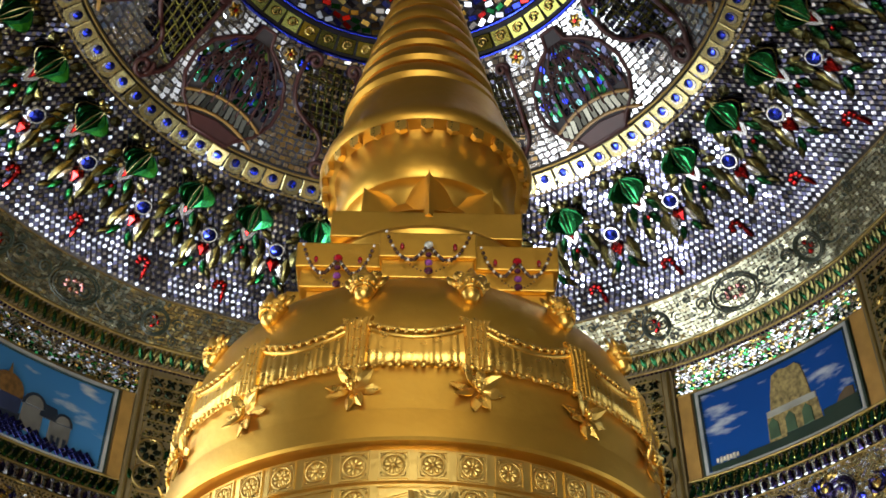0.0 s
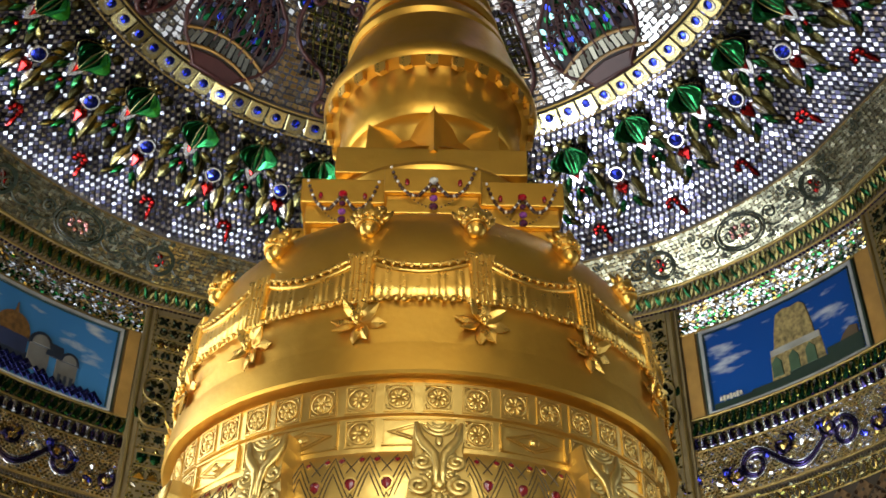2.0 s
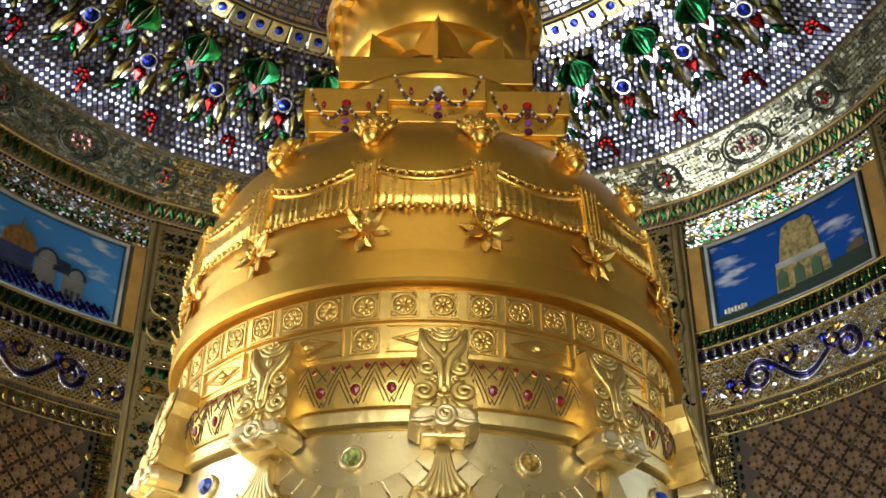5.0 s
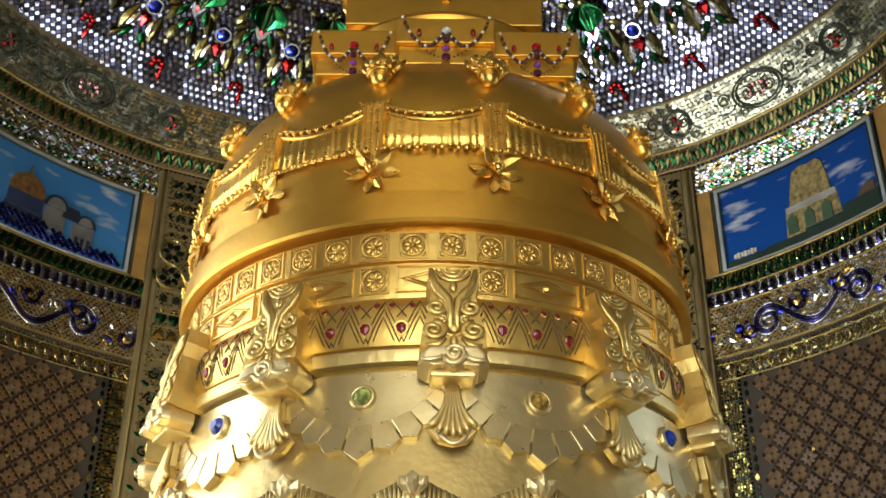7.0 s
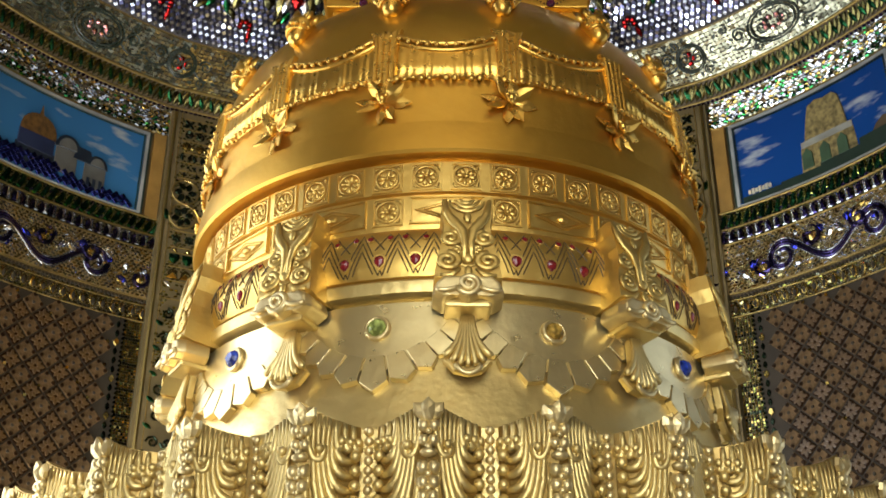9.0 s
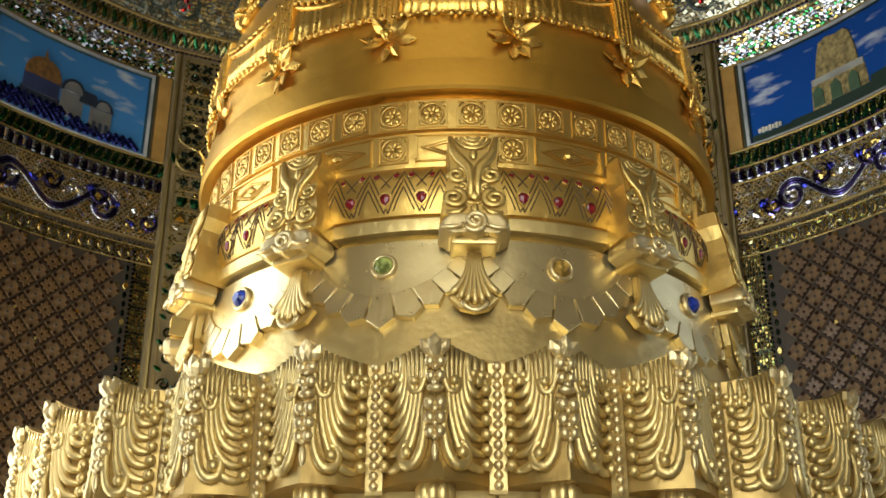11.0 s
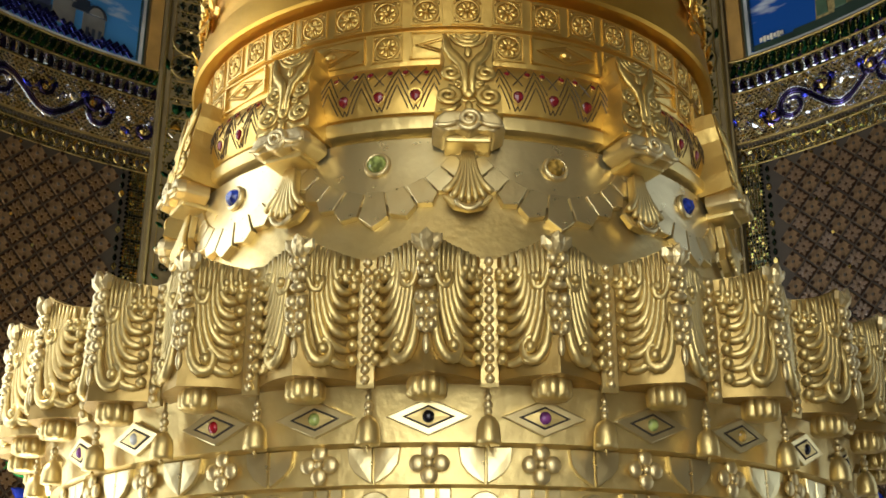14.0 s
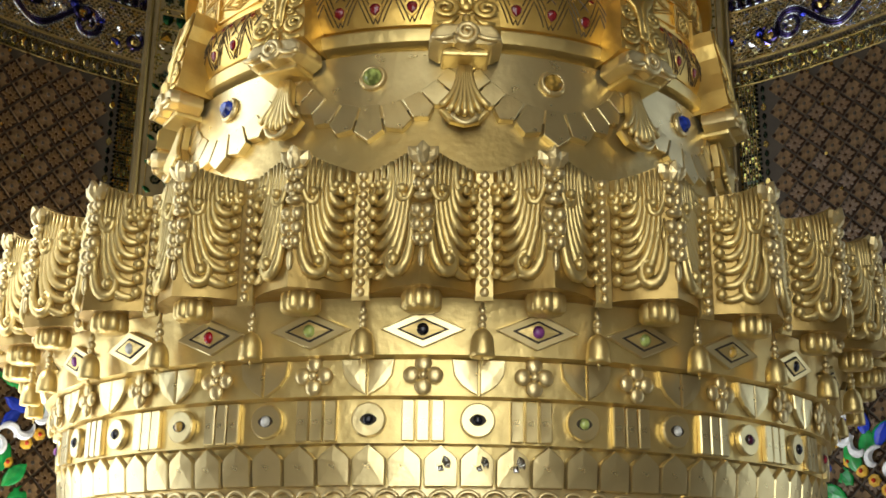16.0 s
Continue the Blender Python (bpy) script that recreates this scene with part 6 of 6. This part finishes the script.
for k in range(7):
    painted(east, "caption_bar", 40.1 + 0.42 * k, 4.455, rect(0.006, 0.010 + 0.004 * (k % 2)), LINE_WHITE, 0.008)
painted(east, "foothill", 57.0, 4.500, [(-0.07, -0.03), (0.05, -0.03), (0.05, 0.035), (0.01, 0.045), (-0.03, 0.02)], paint("brown_hill_paint", (0.09, 0.06, 0.03), 0.5))

# ---- pilasters and ochre strips ----
DARK_GREEN = mirror("dark_green_mirror_glass", (0.035, 0.05, 0.03), 0.18, 0.5)
CREAM = paint("cream_gilt_panel", (0.17, 0.125, 0.055), 0.35)


def pilaster(phi, half, label):
    top = tagged(new("pilaster"), label, "pilaster", "wall pilasters")
    put("shaft", mesh_of("shaft", *wall_strip(2.372, 2.402, 0.0, 5.02, phi - half, phi + half, 2.0), CREAM), top)
    green, amber, dark, gold = Bits(), Bits(), Bits(), Bits()
    w = radians(half) * 2.37
    at = lambda x, z: on_wall(phi + math.degrees(x / 2.372), 2.373, z)
    fill = Bits()
    for j in range(96):
        z = 3.62 + 0.0145 * j
        for i in range(26):
            if random.random() < 0.55:
                chip(fill, at(-w * 0.84 + 2 * w * 0.84 * (i + 0.5 * (j % 2)) / 26, z) @ jitter(4) @ Matrix.Rotation(random.uniform(-0.6, 0.6), 4, "Y"), random.uniform(0.006, 0.010), random.uniform(0.004, 0.006), 0.003)
    tagged(put("chip_fill", fill.mesh("chip_fill", OLIVE), top), kind="stuff")
    for x in (-w * 0.94, w * 0.94):
        gold.tube([at(x, z).translation for z in (0.0, 5.015)], 0.010, 6)
        gold.tube([at(x * 0.90, z).translation for z in (0.0, 5.015)], 0.004, 5)
    for z in (4.985, 4.925, 4.855, 4.790, 4.730, 4.680, 4.640, 4.345, 4.255, 4.225, 4.150, 4.075, 3.98):
        gold.tube([at(w * q / 5, z).translation for q in range(-4, 5)], 0.0045, 5)
    n = int(2 * w * 0.82 / 0.062)
    xs = [-w * 0.82 + (i + 0.5) * 2 * w * 0.82 / n for i in range(n)]
    for i, x in enumerate(xs):
        for a in (45, 135, 225, 315):
            dark.plate(leaf(0.034, 0.009), 0.006, 0.2, at(x, 4.955) @ Matrix.Rotation(radians(a), 4, "Y"))
        s = 1 if i % 2 else -1
        dark.tube([at(x, 4.890) @ Vector(p) for p in spiral((0, 0), 0.024, 1.3, 90, s, 10, -0.006)], 0.006, 5)
        amber.plate(disc_outline(0.024, 10), 0.008, 0.25, at(x, 4.822) @ jitter(4), 0.004)
        amber.plate(leaf(0.03, 0.010), 0.008, 0.2, at(x + 0.028, 4.805) @ jitter(4))
        for q in (-1, 1):
            dark.plate(leaf(0.042, 0.011), 0.007, 0.2, at(x + 0.015 * q, 4.738) @ Matrix.Rotation(radians(12 * q), 4, "Y"))
            dark.plate(rect(0.007, 0.007), 0.007, 0.2, at(x + 0.015 * q, 4.705))
        dark.plate(rect(0.014, 0.004), 0.006, 0.2, at(x, 4.660)).plate(rect(0.004, 0.014), 0.007, 0.2, at(x, 4.660))
        for a in range(0, 360, 60):
            dark.plate(leaf(0.026, 0.007), 0.006, 0.2, at(x, 4.300) @ Matrix.Rotation(radians(a), 4, "Y"))
        amber.plate(disc_outline(0.009, 8), 0.008, 0.25, at(x, 4.240) @ jitter(4))
        green.plate([(-0.026, 0.026), (-0.024, -0.004), (0.0, -0.026), (0.024, -0.004), (0.026, 0.026)], 0.008, 0.15, at(x, 4.190) @ jitter(3), 0.003)
        amber.plate([(0.027 * math.cos(a), 0.05 * math.sin(a) - 0.025) for a in (math.pi * k / 8 for k in range(9))], 0.007, 0.15, at(x, 4.112) @ jitter(3), 0.003)
        for k in range(14):
            z = 3.90 - 0.125 * k
            dark.tube([at(x, z) @ Vector(p) for p in spiral((0, 0), 0.030, 1.3, 90 + 90 * k, s, 10, -0.006)], 0.006, 5)
            green.plate(leaf(0.045, 0.010), 0.007, 0.2, at(x + 0.012 * s, z - 0.062) @ Matrix.Rotation(radians(60 * s), 4, "Y") @ jitter(4))
    for x in (-w * 0.68, w * 0.68):
        for zc, s in ((4.560, 1), (4.425, -1)):
            gold.tube([at(x, zc) @ Vector(p) for p in arc((0, 0), 0.066, 0, 345, 20, -0.008)], 0.005, 5, closed=True)
            for k in range(6):
                a = 60 * k + 20
                dark.plate(leaf(0.044, 0.016), 0.007, 0.2, at(x, zc) @ Matrix.Rotation(radians(a), 4, "Y") @ Matrix.Translation((0.006 * s, 0, 0.012)) @ jitter(3))
            green.plate(leaf(0.06, 0.014), 0.008, 0.2, at(x + 0.07 * s, zc - 0.03) @ Matrix.Rotation(radians(20 * s), 4, "Y") @ jitter(3))
    for name, b, mat in (("green_glass", green, EMERALD), ("amber_glass", amber, AMBER), ("dark_glass", dark, DARK_GREEN), ("gilt_moulding", gold, DULL_GILT)):
        for piece in b.pieces():
            put(name, piece.mesh(name, mat), top)


pilaster(-25.0, 8.6, "cream gilt pilaster with dark green glass scrolls")
pilaster(27.2, 8.8, "cream gilt pilaster with dark green glass scrolls")
pilaster(71.0, 9.0, "cream gilt pilaster with dark green glass scrolls")
for a0, a1 in ((-35.2, -33.7), (-58.2, -56.6), (36.2, 37.8), (59.8, 61.8)):
    tagged(put("ochre_strip", mesh_of("ochre_strip", *wall_strip(2.386, 2.402, 4.39, 4.866, a0, a1, 1.0), OCHRE)), "plain ochre strip beside a picture", "strip", kind="structure")

# ---- lattice fields ----
BROWN = paint("brown_glazed_tile", (0.026, 0.012, 0.005), 0.45, 0.45, 40, 0.2, 0.1)
GREY = paint("pale_glazed_tile", (0.128, 0.078, 0.036), 0.45, 0.5, 40, 0.2, 0.1)
P = 0.0565
tile_out = [(-P * 0.90, 0), (0, -P * 0.90), (P * 0.90, 0), (0, P * 0.90)]
grey_me = Bits().plate(tile_out, 0.008, 0.06).mesh("tile", GREY)
brown_me = Bits().plate(tile_out, 0.008, 0.06).mesh("tile", BROWN)
petals = Bits()
for k in range(8):
    petals.plate(leaf(0.027 if k % 2 else 0.036, 0.0085), 0.004, 0.2, Matrix.Translation((0, -0.008, 0)) @ Matrix.Rotation(radians(45 * k), 4, "Y") @ Matrix.Translation((0, 0, 0.006)))
petal_me = petals.mesh("tile_petals", paint("amber_brown_glaze", (0.100, 0.053, 0.016), 0.35, 0.3, 30))
corner = Bits()
for k in range(4):
    corner.plate(leaf(0.020, 0.010), 0.003, 0.2, Matrix.Translation((0, -0.008, 0)) @ Matrix.Rotation(radians(90 * k), 4, "Y") @ Matrix.Translation((0, 0, 0.026)))
corner_me = corner.mesh("tile_corners", BROWN)
stud_me = Bits().plate(disc_outline(0.0085, 8), 0.012, 0.2).mesh("stud", DARK_LINE)
lattice, sparks = Bits(), Bits()
for a0, a1 in ((-57.0, -35.6), (38.4, 60.2)):
    tagged(put("lattice_ground", mesh_of("lattice_ground", *wall_strip(2.3955, 2.404, 1.7, 3.85, a0, a1, 1.0), DARK_LINE)), "dark mortar ground of the tile lattice", "wall", kind="structure")
# Narrow chip-set strips between the lattice fields and the pilasters.
edge_fill = {m: Bits() for m in (OLIVE, AMBER, DARK_GREEN)}
for a0, a1 in ((-35.6, -33.7), (36.1, 38.4)):
    for j in range(126):
        for i in range(7):
            mat = DARK_GREEN if (j % 9 == 0 or (i + j) % 11 == 0) else (OLIVE, AMBER)[(i + j // 3) % 2]
            chip(edge_fill[mat], on_wall(a0 + (a1 - a0) * (i + 0.5) / 7, 2.397, 2.15 + 0.0137 * j) @ jitter(4), 0.0048, 0.0055, 0.004)
for mat, b in edge_fill.items():
    tagged(put("strip_chips", b.mesh("strip_chips", mat)), "tiny glass chips in the strips beside the lattice", "mosaic", kind="stuff")
for a0, a1 in ((-57.0, -35.2), (38.0, 60.2)):
    half_w = radians(a1 - a0) / 2 * 2.4
    mid = (a0 + a1) / 2
    for j in range(37):
        for i in range(-8, 9):
            x, z = i * 2 * P + (P if j % 2 else 0), 3.80 - j * P
            if abs(x) > half_w - 0.09 or z < 1.75:
                continue
            m = on_wall(mid + math.degrees(x / 2.4), 2.398, z) @ jitter(1.2)
            kind = j % 2 == 0
            t = put("tile", grey_me if kind else brown_me, wall_round, m)
            if kind:
                put("stud", stud_me, t)
                put("tile_corners", corner_me, t)
            else:
                put("tile_petals", petal_me, t)
            if random.random() < 0.14:
                chip(sparks, on_wall(mid + math.degrees((x + P * 0.5) / 2.4), 2.388, z + P * 0.5) @ jitter(9), 0.007, 0.007, 0.004)
    for x in (-half_w + 0.02, half_w - 0.02):
        for j in range(42):
            z = 3.90 - j * 0.044
            lattice.plate(disc_outline(0.0065, 7), 0.010, 0.2, on_wall(mid + math.degrees(x / 2.4), 2.396, z)).plate(disc_outline(0.0065, 7), 0.010, 0.2, on_wall(mid + math.degrees(x / 2.4), 2.396, z - 0.022))
            sx = 0.028 if x < 0 else -0.028
            sparks.plate(leaf(0.038, 0.013), 0.007, 0.2, on_wall(mid + math.degrees((x + sx) / 2.4), 2.396, z - 0.02) @ jitter(5)) if j % 4 == 0 else lattice.plate(leaf(0.036, 0.010), 0.006, 0.2, on_wall(mid + math.degrees((x + sx) / 2.4), 2.396, z - 0.02))
tagged(put("lattice_beads", lattice.mesh("lattice_beads", DARK_GREEN)), "dark beads and leaves edging the lattice", "mosaic", kind="stuff")
tagged(put("mirror_sparks", sparks.mesh("mirror_sparks", AMBER)), "tiny amber mirror chips on the lattice", "mosaic", kind="stuff")


ENAMEL = {c: paint(c + "_enamelled_glass", rgb, 0.15, 0.35, 25) for c, rgb in (("green", (0.012, 0.24, 0.05)), ("blue", (0.02, 0.05, 0.48)), ("white", (0.78, 0.79, 0.80)), ("amber", (0.62, 0.36, 0.04)), ("red", (0.45, 0.03, 0.01)))}


def flame_flower(phi, z, flip):
    top = tagged(new("flame_flower_mosaic"), "green, blue and white flame-shaped glass flower on the wall", "mosaic flower", "flame flowers")
    top.matrix_basis = on_wall(phi, 2.39, z)
    g, b, w, r, y = Bits(), Bits(), Bits(), Bits(), Bits()
    for k in range(8):
        g.plate(leaf(0.13, 0.034), 0.012, 0.2, Matrix.Translation((flip * (0.03 * k - 0.11), 0, -0.14 + 0.045 * k)) @ Matrix.Rotation(radians(flip * (-70 + 26 * k)), 4, "Y") @ jitter(4), 0.005)
    for k in range(4):
        b.plate(leaf(0.11, 0.026), 0.014, 0.2, Matrix.Translation((flip * (0.07 - 0.04 * k), 0, 0.0 + 0.045 * k)) @ Matrix.Rotation(radians(flip * (60 - 34 * k)), 4, "Y") @ jitter(4), 0.004)
        w.tube(spiral((flip * (0.09 - 0.06 * k), -0.06 + 0.055 * k), 0.055, 0.55, 20 + 50 * k, flip, 12, -0.018), [0.004 + 0.014 * math.sin(math.pi * q / 12) for q in range(13)], 6)
        y.plate(disc_outline(0.026, 7, flip * (0.06 - 0.05 * k), -0.12 + 0.04 * k), 0.015, 0.3, None, 0.004)
        r.plate(disc_outline(0.010, 8, flip * (0.06 - 0.05 * k), -0.12 + 0.04 * k), 0.022, 0.3, None, 0.004)
    for name, q, mat in (("green_leaf", g, ENAMEL["green"]), ("blue_petal", b, ENAMEL["blue"]), ("white_curl", w, ENAMEL["white"]), ("amber_flower", y, ENAMEL["amber"]), ("red_bud", r, ENAMEL["red"])):
        for piece in q.pieces():
            put(name, piece.mesh(name, mat), top)


flame_flower(-40.2, 2.30, -1)
flame_flower(42.6, 2.34, 1)
flame_flower(-45.5, 2.10, -1)
flame_flower(47.6, 2.14, 1)
